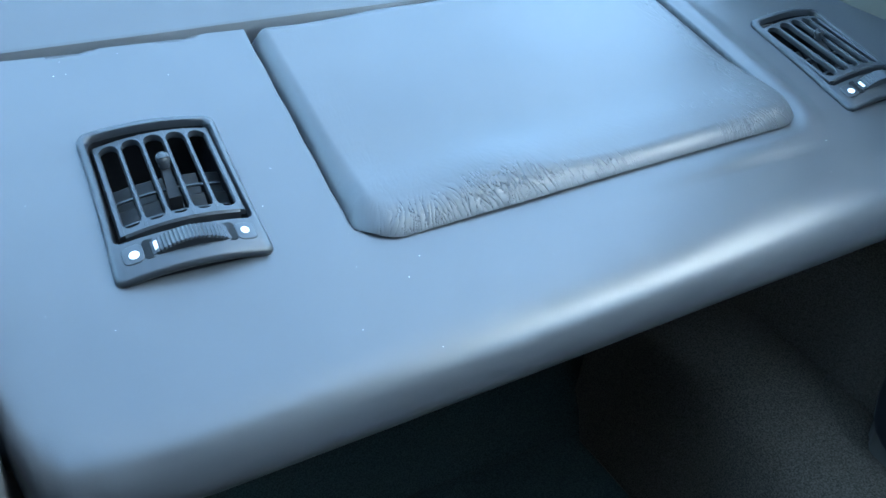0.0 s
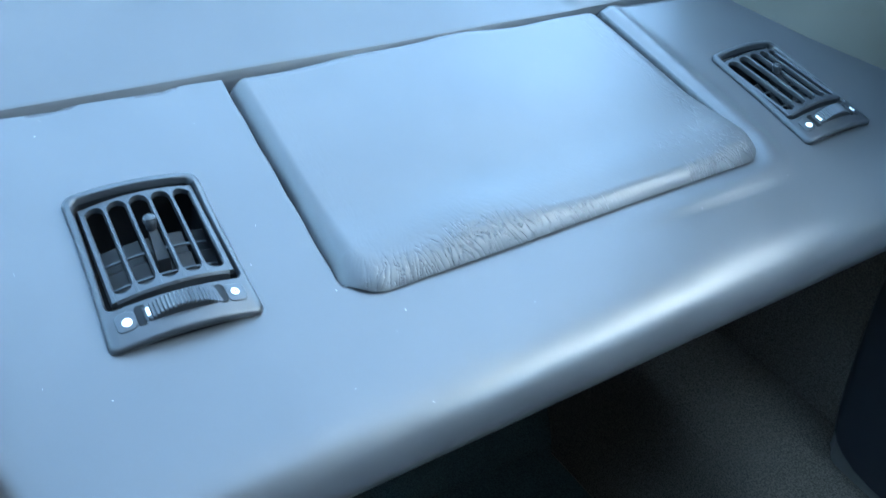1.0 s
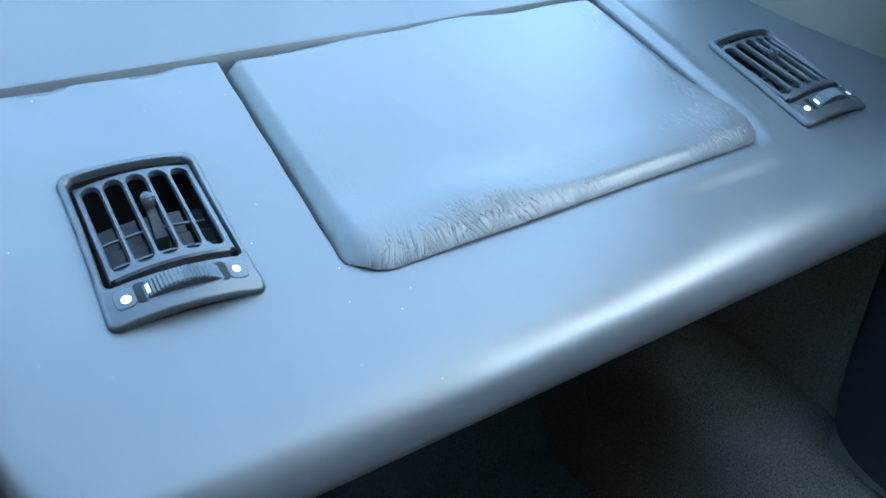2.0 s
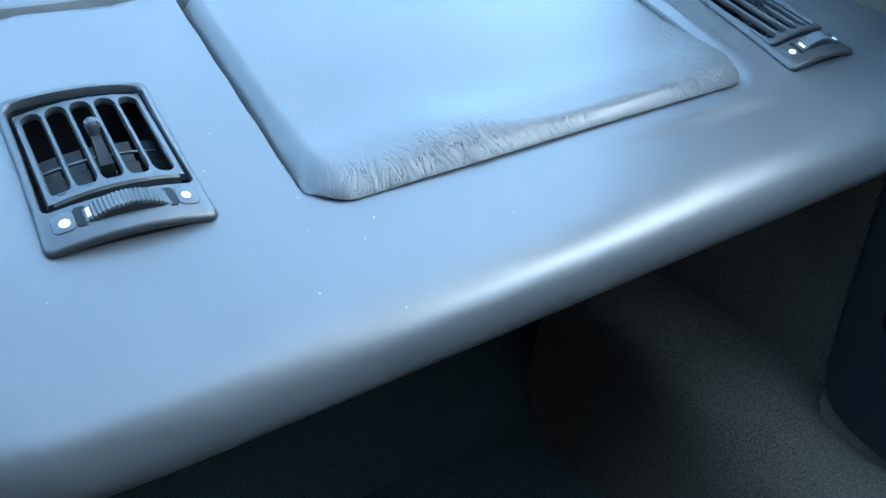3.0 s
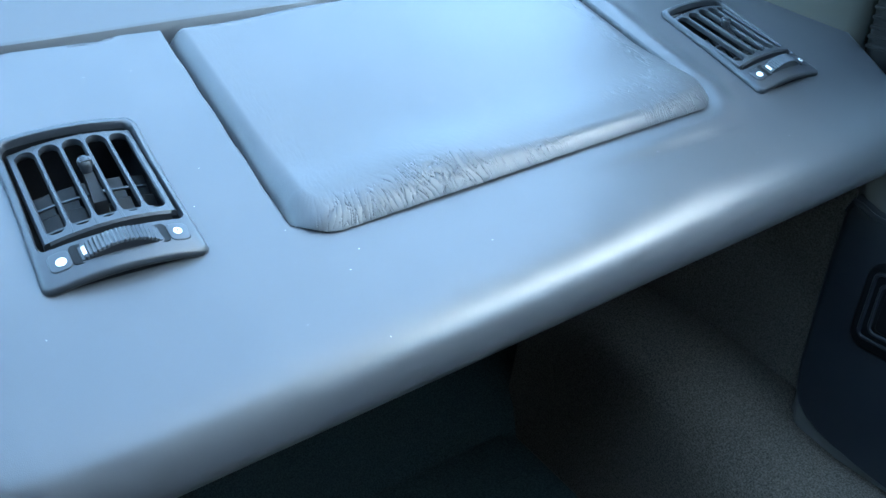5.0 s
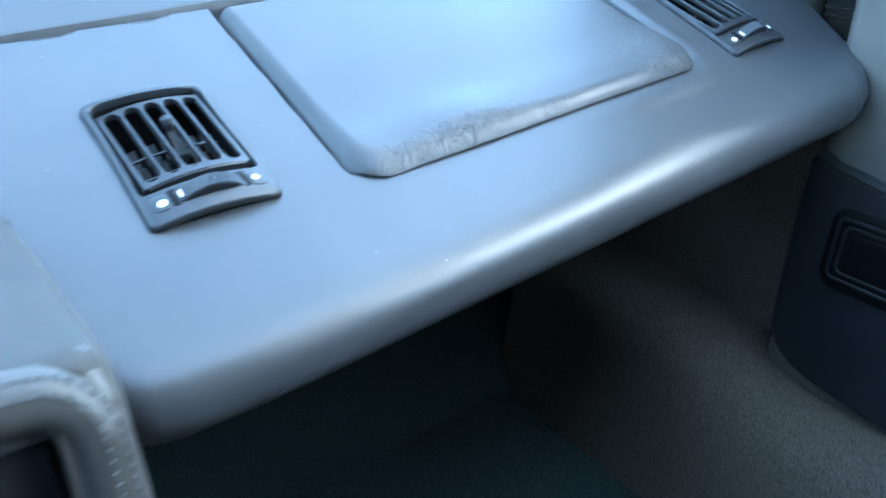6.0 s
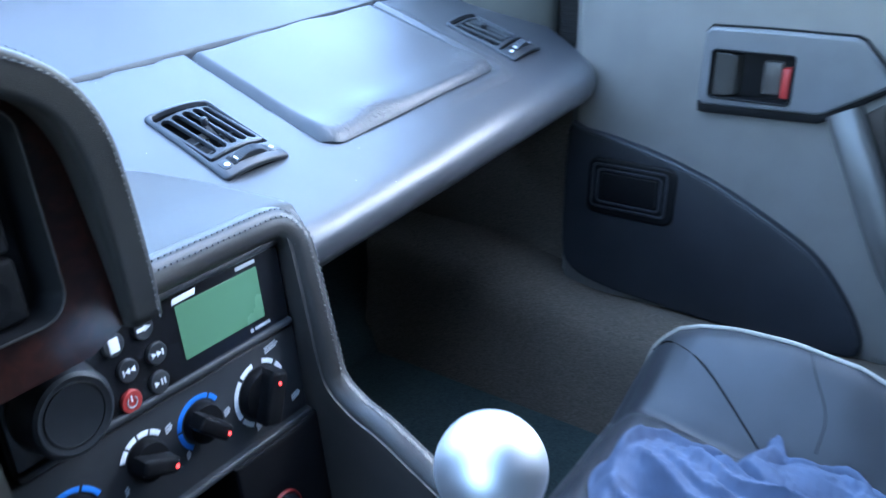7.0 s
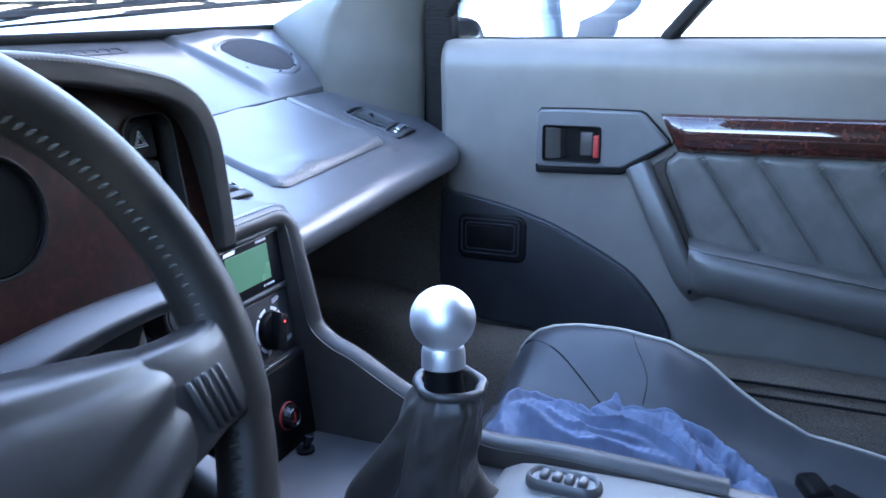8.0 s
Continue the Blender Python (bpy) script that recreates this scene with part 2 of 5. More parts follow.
def sweep(points, section, up=(0, 0, 1), closed=False, scale=None):
    """Draws a section (list of side, up offsets) along a line."""
    loops = []
    n = len(points)
    for i, p in enumerate(points):
        a = points[(i - 1) % n] if closed or i else p
        b = points[(i + 1) % n] if closed or i + 1 < n else p
        t = (Vector(b) - Vector(a)).normalized()
        side = t.cross(Vector(up))
        side = side.normalized() if side.length > 1e-5 else Vector((1, 0, 0))
        top = side.cross(t)
        k = scale(i / max(1, n - 1)) if scale else 1.0
        loops.append([Vector(p) + side * (s * k) + top * (u * k) for s, u in section])
    if closed:
        bm = loft(loops, caps=(False, False))
        bm.verts.ensure_lookup_table()
        m = len(section)
        last, first = list(bm.verts)[-m:], list(bm.verts)[:m]
        for i in range(m):
            j = (i + 1) % m
            bm.faces.new((last[i], last[j], first[j], first[i]))
        return bm
    return loft(loops)


def tube(points, r, n=10, up=(0, 0, 1), closed=False, scale=None):
    return sweep(points, circle(r, n), up, closed, scale)


def block(size, at, bevel=0.003, turn=None, seg=3):
    bm = bmesh.new()
    bmesh.ops.create_cube(bm, size=1)
    bmesh.ops.scale(bm, vec=size, verts=bm.verts)
    if bevel:
        bmesh.ops.bevel(bm, geom=list(bm.edges), offset=bevel, segments=seg, profile=0.5, affect="EDGES")
    bm.transform(Matrix.Translation(at) @ (turn or Matrix()))
    return bm


def lathe(profile, to, n=40):
    """Turns a profile of (radius, height) round an axis; to(a, b, c) as in slab."""
    return loft([[to(a, b, h) for a, b in circle(max(r, 1e-5), n)] for r, h in profile])


def join(*bms):
    bm = bms[0]
    for other in bms[1:]:
        me = bpy.data.meshes.new("t")
        other.to_mesh(me)
        other.free()
        bm.from_mesh(me)
        bpy.data.meshes.remove(me)
    return bm


def stitches(points, gap=0.004, length=0.0026, r=0.00045, normal=(0, 0, 1)):
    """Short raised threads along a line."""
    bm = bmesh.new()
    run, step = 0.0, 0.0
    for a, b in zip(points, points[1:]):
        a, b = Vector(a), Vector(b)
        d = (b - a).length
        if d < 1e-7:
            continue
        t = (b - a) / d
        while step <= run + d:
            c = a + t * (step - run)
            side = t.cross(Vector(normal)).normalized()
            up = side.cross(t)
            vs = []
            for s, k in ((-0.5, 0.0), (-0.3, 1.0), (0.3, 1.0), (0.5, 0.0)):
                vs.append([bm.verts.new(c + t * (s * length) + side * (w * r) + up * (k * r * 1.4)) for w in (-1, 1)])
            for p, q in zip(vs, vs[1:]):
                bm.faces.new((p[0], q[0], q[1], p[1]))
            step += gap
        run += d
    return bm


def lerp(table, x):
    xs = [p[0] for p in table]
    return float(np.interp(x, xs, [p[1] for p in table]))


def smooth(a, b, x):
    t = min(1.0, max(0.0, (x - a) / (b - a)))
    return t * t * (3 - 2 * t)


def span(a, b, step):
    n = max(1, round(abs(b - a) / step))
    return [a + (b - a) * i / n for i in range(n + 1)]

# ---------------- ground and body shell ----------------
def plain(poly, to, low, high, bevel=0.0):
    return slab(poly, to, low, high, bevel, 1)


def flat(a, b, c):
    return Vector((a, b, c))


ground = part("ground", sheet(lambda u, v: Vector((u, v, -0.36)), span(-900, 900, 60), span(-900, 900, 60)), CONCRETE)
tagged(ground, "pale sunlit concrete ground outside the car", "ground", kind="structure")
floor = part("floor", block((1.72, 1.75, 0.03), (0.0, -0.28, -0.072), 0.004), CARPET)
tagged(floor, "dark carpeted floor pan of the car", "floor", kind="structure")

# windscreen base and header, from which pillars and roof follow
WS_Y, WS_Z, HEAD_Y, HEAD_Z = 0.585, 0.622, -0.30, 0.99


def roof_at(u, v):
    return Vector((u, v, HEAD_Z + 0.012 - 0.10 * (abs(u) / 0.75) ** 3 * 0.6 + 0.02 * smooth(-0.36, -0.7, v)))


roof = part("ceiling", sheet(roof_at, span(-0.70, 0.70, 0.1), span(HEAD_Y, -1.15, 0.04)), HEADLINE, thick=0.03)
tagged(roof, "grey fabric headlining over the cabin", "ceiling", kind="structure")
rear = part("wall_rear", block((1.75, 0.04, 1.12), (0, -1.13, 0.46), 0.005), HEADLINE)
tagged(rear, "grey trimmed bulkhead behind the seats", "wall", kind="structure")
side = part("wall_left", block((0.03, 1.30, 0.62), (-0.865, -0.46, 0.275), 0.01), RUBBER)
tagged(side, "dark plain lower side of the cabin at the driver's place", "wall", kind="structure")
# unseen quarter panels, their front edges set to cut light from the rear sides
for s, front in ((1, -0.70), (-1, -0.56)):
    quarter = part("wall_quarter", loft([[Vector((x * s, y, z)) for x, y in ((x0, front + 0.12 * (z - 0.56)), (x0, -1.12), (x0 - 0.03, -1.12), (x0 - 0.03, front + 0.12 * (z - 0.56)))] for x0, z in ((0.85, 0.56), (0.83, 0.75), (0.70, 0.99))]), HEADLINE)
    tagged(quarter, "unseen grey quarter panel added to hold back light from behind", "wall", kind="structure")
firewall = part("wall_front", block((1.72, 0.03, 0.66), (0, 0.60, 0.26), 0.005), CARPET)
tagged(firewall, "dark carpeted bulkhead at the front of the footwells", "wall", kind="structure")
nose = part("scuttle", block((1.75, 0.07, 0.05), (0, 0.635, 0.585), 0.01), BLACK)
tagged(nose, "black scuttle panel below the windscreen", "scuttle", kind="structure")


def ws_at(u, v):
    """u across, v from the base (0) to the header (1) of the windscreen."""
    w = 0.93 - 0.29 * v
    return Vector((u * w, WS_Y + (HEAD_Y - WS_Y) * v - 0.05 * u * u * (1 - 0.5 * v), WS_Z + (HEAD_Z - WS_Z) * v))


screen = part("windscreen", sheet(ws_at, span(-1, 1, 0.1), span(0, 1, 0.1)), GLASS, thick=0.004)
screen.visible_shadow = False
tagged(screen, "clear raked windscreen of the car", "windscreen", kind="structure")
seal = part("windscreen_seal", tube([ws_at(u, 0) + Vector((0, -0.008, 0.003)) for u in span(-1, 1, 0.05)], 0.012), RUBBER)
tagged(seal, "black rubber seal along the windscreen's base", "seal", kind="structure")
header = part("trim", tube([ws_at(u, 1) + Vector((0, -0.01, -0.002)) for u in span(-1, 1, 0.1)], 0.022, 12), HEADLINE)
tagged(header, "grey padded rail over the windscreen", "trim", kind="structure")

# windscreen pillars with their padded lower trims: front edge on the glass, a crease, and the rear edge at the door
PILLAR = [((0.925, 0.600, 0.600), (0.727, 0.338, 0.505), (0.838, 0.180, 0.44)),
          ((0.906, 0.560, 0.632), (0.742, 0.333, 0.57), (0.842, 0.178, 0.55)),
          ((0.889, 0.461, 0.672), (0.778, 0.308, 0.675), (0.852, 0.172, 0.67)),
          ((0.85, 0.26, 0.755), (0.79, 0.19, 0.755), (0.84, 0.11, 0.755)),
          ((0.73, 0.00, 0.895), (0.70, -0.015, 0.885), (0.735, -0.06, 0.88)),
          ((0.635, -0.18, 0.985), (0.605, -0.185, 0.97), (0.645, -0.23, 0.96))]


def pillar_loops(s):
    loops = []
    for a, b, c in PILLAR:
        a, b, c = Vector(a), Vector(b), Vector(c)
        bow = [a, a.lerp(b, 0.5) + Vector((0.004, -0.004, 0)), a.lerp(b, 0.93), b.lerp(a, 0.02).lerp(c, 0.02), b.lerp(c, 0.06), b.lerp(c, 0.5) + Vector((-0.004, -0.004, 0)), b.lerp(c, 0.92), c + Vector((0.012, 0.006, 0))]
        loops.append([Vector((p.x * s, p.y, p.z)) for p in bow + [c + Vector((0.07, 0.03, 0)), a + Vector((0.03, 0.01, 0))]])
    n = len(loops[0])
    lines = [curve([lp[i] for lp in loops], 4) for i in range(n)]
    return [[ln[k] for ln in lines] for k in range(len(lines[0]))]


for s in (1, -1):
    tagged(part("pillar_trim", loft(pillar_loops(s)), PILLARHIDE, sharp=60), "grey leather-covered windscreen pillar trim", "pillar trim", kind="structure")
    # door opening: ribbed rubber seal between the pillar and the door
    strip = thing("door_seal", (0.846 * s, 0.15, 0.30), "black ribbed rubber seal in the door opening", "seal", kind="structure")
    part("strip", sweep([Vector((0.862 * s, 0.152, z)) for z in span(0.10, 0.66, 0.02)] + [Vector(((0.862 - 0.1 * t) * s, 0.152 - 0.22 * t, 0.66 + 0.21 * t)) for t in (0.2, 0.5, 1.0)],
         rrect(0.046, 0.056, 0.012), up=(0, 1, 0.3)), RUBBER, strip)
    for i in range(26):
        part("rib", block((0.002, 0.05, 0.004), (0.8390 * s, 0.152, 0.46 + 0.008 * i), 0.0015, seg=1), RUBBER, strip)
    # sill, carpeted over, from the footwell to the bulkhead
    SILL = [(0.66, -0.06), (0.672, -0.03), (0.690, 0.03), (0.705, 0.075), (0.725, 0.098), (0.76, 0.106), (0.81, 0.106), (0.85, 0.10), (0.85, -0.08)]

    def sill_loop(y):
        hump = smooth(0.05, 0.30, y) * 0.05
        wide = 0.02 * smooth(0.0, 0.4, y)
        return [Vector(((x + wide * (1 if z < 0.05 else 0.2)) * s, y, z + (hump if z > 0 else 0))) for x, z in SILL]

    tagged(part("sill", loft([sill_loop(y) for y in span(0.44, -1.1, 0.04)]), CARPET, sharp=70), "brown-grey carpeted door sill", "sill", kind="structure")
    # toe board and the padded panel in the footwell
for s in (1, -1):
    cheek = part("wall_footwell", loft([[Vector((x * s, y, z)) for x, y, z in ((0.815, 0.118, z0), (0.828, 0.135, z0), (0.80, 0.30, z0), (0.80, 0.62, z0), (0.87, 0.62, z0), (0.87, 0.118, z0))] for z0 in (-0.07, 0.2, 0.44)]), CARPET, sharp=70)
    tagged(cheek, "dark carpeted side wall of the footwell", "footwell wall", kind="structure")
toe = part("toe_board", loft([[Vector((x, y, z)) for x, y, z in ((x0, 0.40, -0.06), (x0, 0.53, 0.10), (x0, 0.56, 0.34), (x0, 0.62, 0.34), (x0, 0.62, -0.06))] for x0 in (0.128, 0.86)]), MAT, sharp=60)
tagged(toe, "dark green carpet on the sloping toe board", "toe board", kind="structure")
kick = part("kick_panel", slab(rrect(0.13, 0.26, 0.03, 5, 0.70, 0.23), lambda a, b, c: Vector((a, 0.50 - c - 0.12 * (a - 0.7), b)), 0, 0.02, 0.012), CARPET)
tagged(kick, "dark carpeted panel at the side of the footwell", "kick panel", kind="structure")
mat = part("floor_mat", slab([(0.145, 0.40), (0.16, 0.40), (0.66, 0.41), (0.675, 0.395), (0.655, -0.30), (0.15, -0.30)], flat, -0.056, -0.047, 0.004), MAT)
tagged(mat, "dark green carpet mat in the passenger footwell", "floor mat")

for s in (1, -1):
    post = part("body_post", block((0.05, 0.30, 0.72), (0.905 * s, 0.22, 0.30), 0.01), RUBBER)
    tagged(post, "black body post at the door opening", "body post", kind="structure")
for s in (1, -1):
    rail = part("roof_rail", tube(curve([(0.645 * s, -0.20, 0.965), (0.66 * s, -0.40, 0.968), (0.68 * s, -0.6, 0.965), (0.72 * s, -0.95, 0.90), (0.80 * s, -1.12, 0.62)], 6), 0.03, 10), HEADLINE)
    tagged(rail, "grey trimmed roof rail over the side window", "roof rail", kind="structure")

# ---------------- dashboard ----------------
SLOPE = 0.385


def dash_z(y):
    return 0.452 + SLOPE * (y - 0.148)


def seam_y(x):
    return 0.302 + 0.05 * (x - 0.16)


PROFILE = [(y, 0.0) for y in span(0.322, 0.118, 0.003)] + [(p.x, p.y) for p in curve(
    [(0.115, 0.0, 0), (0.098, 0.0, 0), (0.080, 0.0001, 0), (0.0690, 0.0009, 0), (0.0612, 0.0032, 0), (0.0565, 0.0072, 0), (0.0540, 0.0130, 0), (0.0536, 0.0200, 0), (0.0555, 0.0270, 0), (0.0595, 0.0330, 0),
     (0.0655, 0.0385, 0), (0.085, 0.0440, 0), (0.16, 0.054, 0)], 5)]
END = [(-1, 0.0), (0.10, 0.0), (0.122, 0.035), (0.126, 0.035), (0.129, 0.020), (0.135, 0.009), (0.145, 0.002), (0.16, 0.0), (0.74, 0.0), (0.757, 0.002), (0.772, 0.006), (0.787, 0.011), (0.800, 0.022), (0.809, 0.033), (0.817, 0.050), (0.827, 0.075), (0.837, 0.100), (0.865, 0.125)]
LID_R = 0.022


def lid_edges(y):
    return 0.2915 + 0.004 * (0.30 - y) / 0.15, 0.6250 - 0.12 * (y - 0.15)


def lid_front(x):
    return 0.1302 + 0.062 * (x - 0.30)


def lid_depth(x, y):
    """How far a place lies inside the lid's outline."""
    xl, xr = lid_edges(y)
    dx, dy = min(x - xl, xr - x), y - lid_front(x)
    if dx < LID_R and dy < LID_R:
        return LID_R - math.hypot(LID_R - dx, LID_R - dy)
    return min(dx, dy)


def shelf_at(x, i):
    y, drop = PROFILE[i]
    y2 = y + (lerp(END, x) + 0.048 * max(0.0, x - 0.20)) * min(1.0, max(0.0, (0.27 - y) / 0.2))
    y2 = min(y2, seam_y(x) - 0.0015)
    z = dash_z(y2) - drop
    if drop == 0:
        d = lid_depth(x, y2)
        z -= 0.022 * smooth(-0.0005, 0.002, min(x - lid_edges(y2)[0], lid_edges(y2)[1] - x)) * smooth(0.010, 0.020, y2 - lid_front(x))
        z += 0.003 * math.exp(-((d + 0.012) / 0.009) ** 2) * smooth(0.45, 0.62, x)     # rolled ridge beside the lid
        z -= 0.008 * smooth(0.0035, 0.0012, seam_y(x) - y2)
    z += 0.0006 * noise.noise(Vector((x * 9, y2 * 9, 2.0))) + 0.0002 * noise.noise(Vector((x * 30, y2 * 30, 5.0)))
    return Vector((x, y2, z))


VENTS = [((0.2172, 0.1362), 1.0), ((0.7060, 0.1515), 4.5)]      # middle of the lower edge, turn
VENT_W, VENT_H = 0.0738, 0.1015


def vent_turn(deg):
    u = Vector((math.cos(radians(deg)), math.sin(radians(deg)), 0))
    n = Vector((0, -SLOPE, 1)).normalized()
    u = (u - n * u.dot(n)).normalized()
    v = n.cross(u)
    return Matrix((u, v, n)).transposed().to_4x4()


def in_vent(x, y):
    for (cx, cy), deg in VENTS:
        p = vent_turn(deg).inverted() @ (Vector((x, y, dash_z(y))) - Vector((cx, cy, dash_z(cy))))
        if abs(p.x) < VENT_W / 2 - 0.0045 and 0.016 < p.y < VENT_H - 0.001:
            return True
    return False


dash = thing("dashboard", (0.45, 0.30, 0.33), "grey leather-covered dashboard shelf with a padded lid", "dashboard")
xs = span(-0.76, 0.08, 0.03) + span(0.09, 0.123, 0.003) + span(0.126, 0.16, 0.003) + span(0.163, 0.283, 0.003) + span(0.284, 0.303, 0.001) + span(0.306, 0.594, 0.003) + span(0.595, 0.628, 0.001) + span(0.631, 0.70, 0.003) + span(0.703, 0.87, 0.003)
idx = list(range(len(PROFILE)))
part("shelf", sheet(lambda x, i: shelf_at(x, int(i)), xs, idx, lambda x, i: (i < 74 and in_vent(x, PROFILE[int(i)][0])) or (x < 0.1245 and PROFILE[int(i)][0] < 0.150)), DASH, dash, thick=-0.003, sharp=80)


def lid_at(u, v):
    x0 = 0.2915 + u * 0.3325
    f = lid_front(x0)
    xl, xr = lid_edges(f)
    back = seam_y(x0) - 0.0078 + 0.0016 * math.sin(x0 * 31) + 0.0012 * math.sin(x0 * 67 + 1) - 0.003 * smooth(0.35, 0.29, x0)
    dx = max(0.0, min(u, 1 - u) * (xr - xl))
    cut = LID_R - math.sqrt(max(0, LID_R ** 2 - (LID_R - dx) ** 2)) if dx < LID_R else 0
    y = f + 0.001 + cut + v * (back - f - 0.001 - cut)
    xl, xr = lid_edges(y)
    x = xl + 0.0012 + u * (xr - xl - 0.0024)
    d = max(0.0, lid_depth(x, y))
    side = min(x - xl, xr - x)
    swell = math.exp(-((x - 0.385) / 0.04) ** 2)
    corner = math.exp(-((x - 0.60) / 0.03) ** 2)
    front = smooth(0.075, 0.035, y - lid_front(x))
    near = math.exp(-((x - 0.305) / 0.025) ** 2)
    wide = (0.009 + 0.007 * swell + 0.003 * corner + 0.005 * near) * front + (0.012 if x < 0.45 else 0.020) * (1 - front)
    s_ = 1 - min(1.0, d / wide)
    roll = (1 - s_ ** 2.1) ** 0.72 * front + (1 - s_ ** 1.9) * (1 - front)
    rear = math.sqrt(max(0.0, 1 - (1 - min(1.0, (back - y) / 0.005)) ** 2))
    base = -0.0030 - 0.0095 * smooth(0.004, 0.030, y - lid_front(x)) - 0.005 * smooth(0.45, 0.35, x) * smooth(0.004, 0.030, y - lid_front(x))
    crown = 0.0022 + 0.0048 * math.exp(-(max(0.0, y - lid_front(x) - 0.016) / 0.022) ** 2) * (0.55 + 0.75 * swell + 0.5 * corner + 0.3 * near)
    h = base + (crown - base) * roll * (0.45 + 0.55 * rear)
    h += 0.0025 * math.exp(-((x - 0.45) / 0.12) ** 2 - ((y - 0.235) / 0.06) ** 2)
    # shrunken leather: creases on the front roll and a finer net behind it
    zone = 0.6 * math.exp(-((x - 0.325) / 0.018) ** 2) + 1.0 * math.exp(-((x - 0.375) / 0.04) ** 2) + 0.35 * math.exp(-((x - 0.45) / 0.04) ** 2) + 0.8 * math.exp(-((x - 0.585) / 0.04) ** 2)
    band = math.exp(-((d - 0.0035) / (0.0065 + 0.005 * swell)) ** 2)
    wx = x + 0.006 * noise.noise(Vector((x * 60, y * 60, 1)))
    wy = y + 0.006 * noise.noise(Vector((x * 60, y * 60, 9)))
    lean = 1.0 if x > 0.34 else -0.6
    across = wx + lean * 0.75 * wy
    n1 = abs(noise.noise(Vector((across * 290, wy * 75, 3))))
    n2 = abs(noise.noise(Vector((across * 420 + 9, wy * 170, 7))))
    n3 = abs(noise.noise(Vector((wx * 70, wy * 330, 12))))
    crease = max(0.0, 1 - n1 * 8) + max(0.0, 1 - n2 * 8) * 0.7 + max(0.0, 1 - n3 * 6) * 0.25 * swell
    h -= 0.0006 * crease * min(1.0, zone) * band * smooth(0.0, 0.0015, d)
    h -= 0.00016 * max(0.0, 1 - n2 * 4) * math.exp(-((d - 0.024) / 0.014) ** 2) * (0.25 + smooth(0.50, 0.58, x))
    h += 0.0007 * noise.noise(Vector((x * 12, y * 12, 4)))
    return Vector((x, y, dash_z(y) + h))


lid = part("lid", sheet(lid_at, [i / 900 for i in range(901)], [(i / 150) ** 1.7 for i in range(151)]), LID, dash, "padded grey leather lid, wrinkled along its front edge", sharp=75, thick=-0.003)
part("lid_well", sheet(lambda x, y: Vector((x, y, dash_z(y) - 0.032)), span(0.27, 0.64, 0.02), span(0.12, 0.36, 0.02)), BLACK, dash)


def upper_at(x, k):
    y0 = seam_y(min(x, 0.72)) + 0.001
    y = y0 + (0.60 - y0) * (k ** 2.2)
    d = y - y0
    z = dash_z(y) - 0.001 - 0.014 * (1 - math.sqrt(max(0, 1 - (1 - min(1, d / 0.0007)) ** 2)))
    z += (0.012 * smooth(0.585, 0.607, x - 0.10 * (y - 0.43)) + 0.010 * smooth(0.607, 0.72, x - 0.10 * (y - 0.43))) * smooth(0.318, 0.365, y)
    z += 0.0012 * noise.noise(Vector((x * 8, y * 8, 6)))
    return Vector((x, y, z))


part("upper_panel", sheet(upper_at, span(-0.80, 0.56, 0.012) + span(0.566, 0.626, 0.003) + span(0.635, 0.93, 0.009), [i / 60 for i in range(61)]), DASHTOP, dash, thick=-0.003, sharp=45)
# black tube laid in the seam stands for the shade of the gap
part("seam_shadow_strip", tube([Vector((x, seam_y(x) - 0.002, dash_z(seam_y(x)) - 0.017)) for x in span(0.12, 0.72, 0.05)], 0.006, 8), BLACK, dash, "black strip drawn as the shade in the seam")
part("back_board", block((0.70, 0.012, 0.14), (0.48, 0.28, 0.40), 0.003), BLACK, dash, "black board under the shelf")

# specks of dust on the leather
specks = bmesh.new()
rnd = random.Random(4)
for i in range(60):
    x, y = rnd.uniform(0.14, 0.72), rnd.uniform(0.06, 0.30)
    r = rnd.choice((0.00008, 0.0001, 0.00012, 0.00018))
    z = dash_z(y) + 0.0012
    if in_vent(x, y):
        continue
    m = Matrix.Translation((x, y, z)) @ Matrix.Rotation(rnd.uniform(0, 3), 4, "Z") @ Matrix.Diagonal((r * rnd.uniform(1, 2.5), r, r * 0.6, 1))
    bmesh.ops.create_icosphere(specks, subdivisions=1, radius=1, matrix=m)
tagged(part("dust", specks, WHITE), "white specks of dust on the dashboard", "dust", kind="stuff")

# loudspeaker in the upper panel
SPK = Vector((0.688, 0.428, 0.0))
SPK.z = upper_at(SPK.x, ((SPK.y - seam_y(0.72)) / (0.60 - seam_y(0.72))) ** (1 / 2.2)).z
spk_turn = Matrix((Vector((1, 0, 0.17)).normalized(), Vector((-0.065, 1, SLOPE)).normalized(), Vector((-0.17, -SLOPE, 1)).normalized())).transposed().to_4x4()
spk = thing("loudspeaker", SPK, "round dark grey loudspeaker grille set in the dashboard", "loudspeaker", turn=spk_turn)
part("rim", lathe([(0.077, -0.006), (0.077, 0.003), (0.0745, 0.005), (0.068, 0.0055), (0.0645, 0.003), (0.0645, -0.004)], flat, 56), PLASTIC, spk, local=True)
part("grille", lathe([(0.065, -0.003), (0.065, 0.003), (0.06, 0.0045), (0.03, 0.006), (0.0, 0.0065)], flat, 56), GRILLE, spk, "fine black mesh", local=True)
for a in (200, 250, 290, 330):
    part("clip", block((0.006, 0.003, 0.003), (0.0666 * math.cos(radians(a)), 0.0666 * math.sin(radians(a)), 0.0055), 0.0006, Matrix.Rotation(radians(a + 90), 4, "Z"), seg=1), BLACK, spk, local=True)

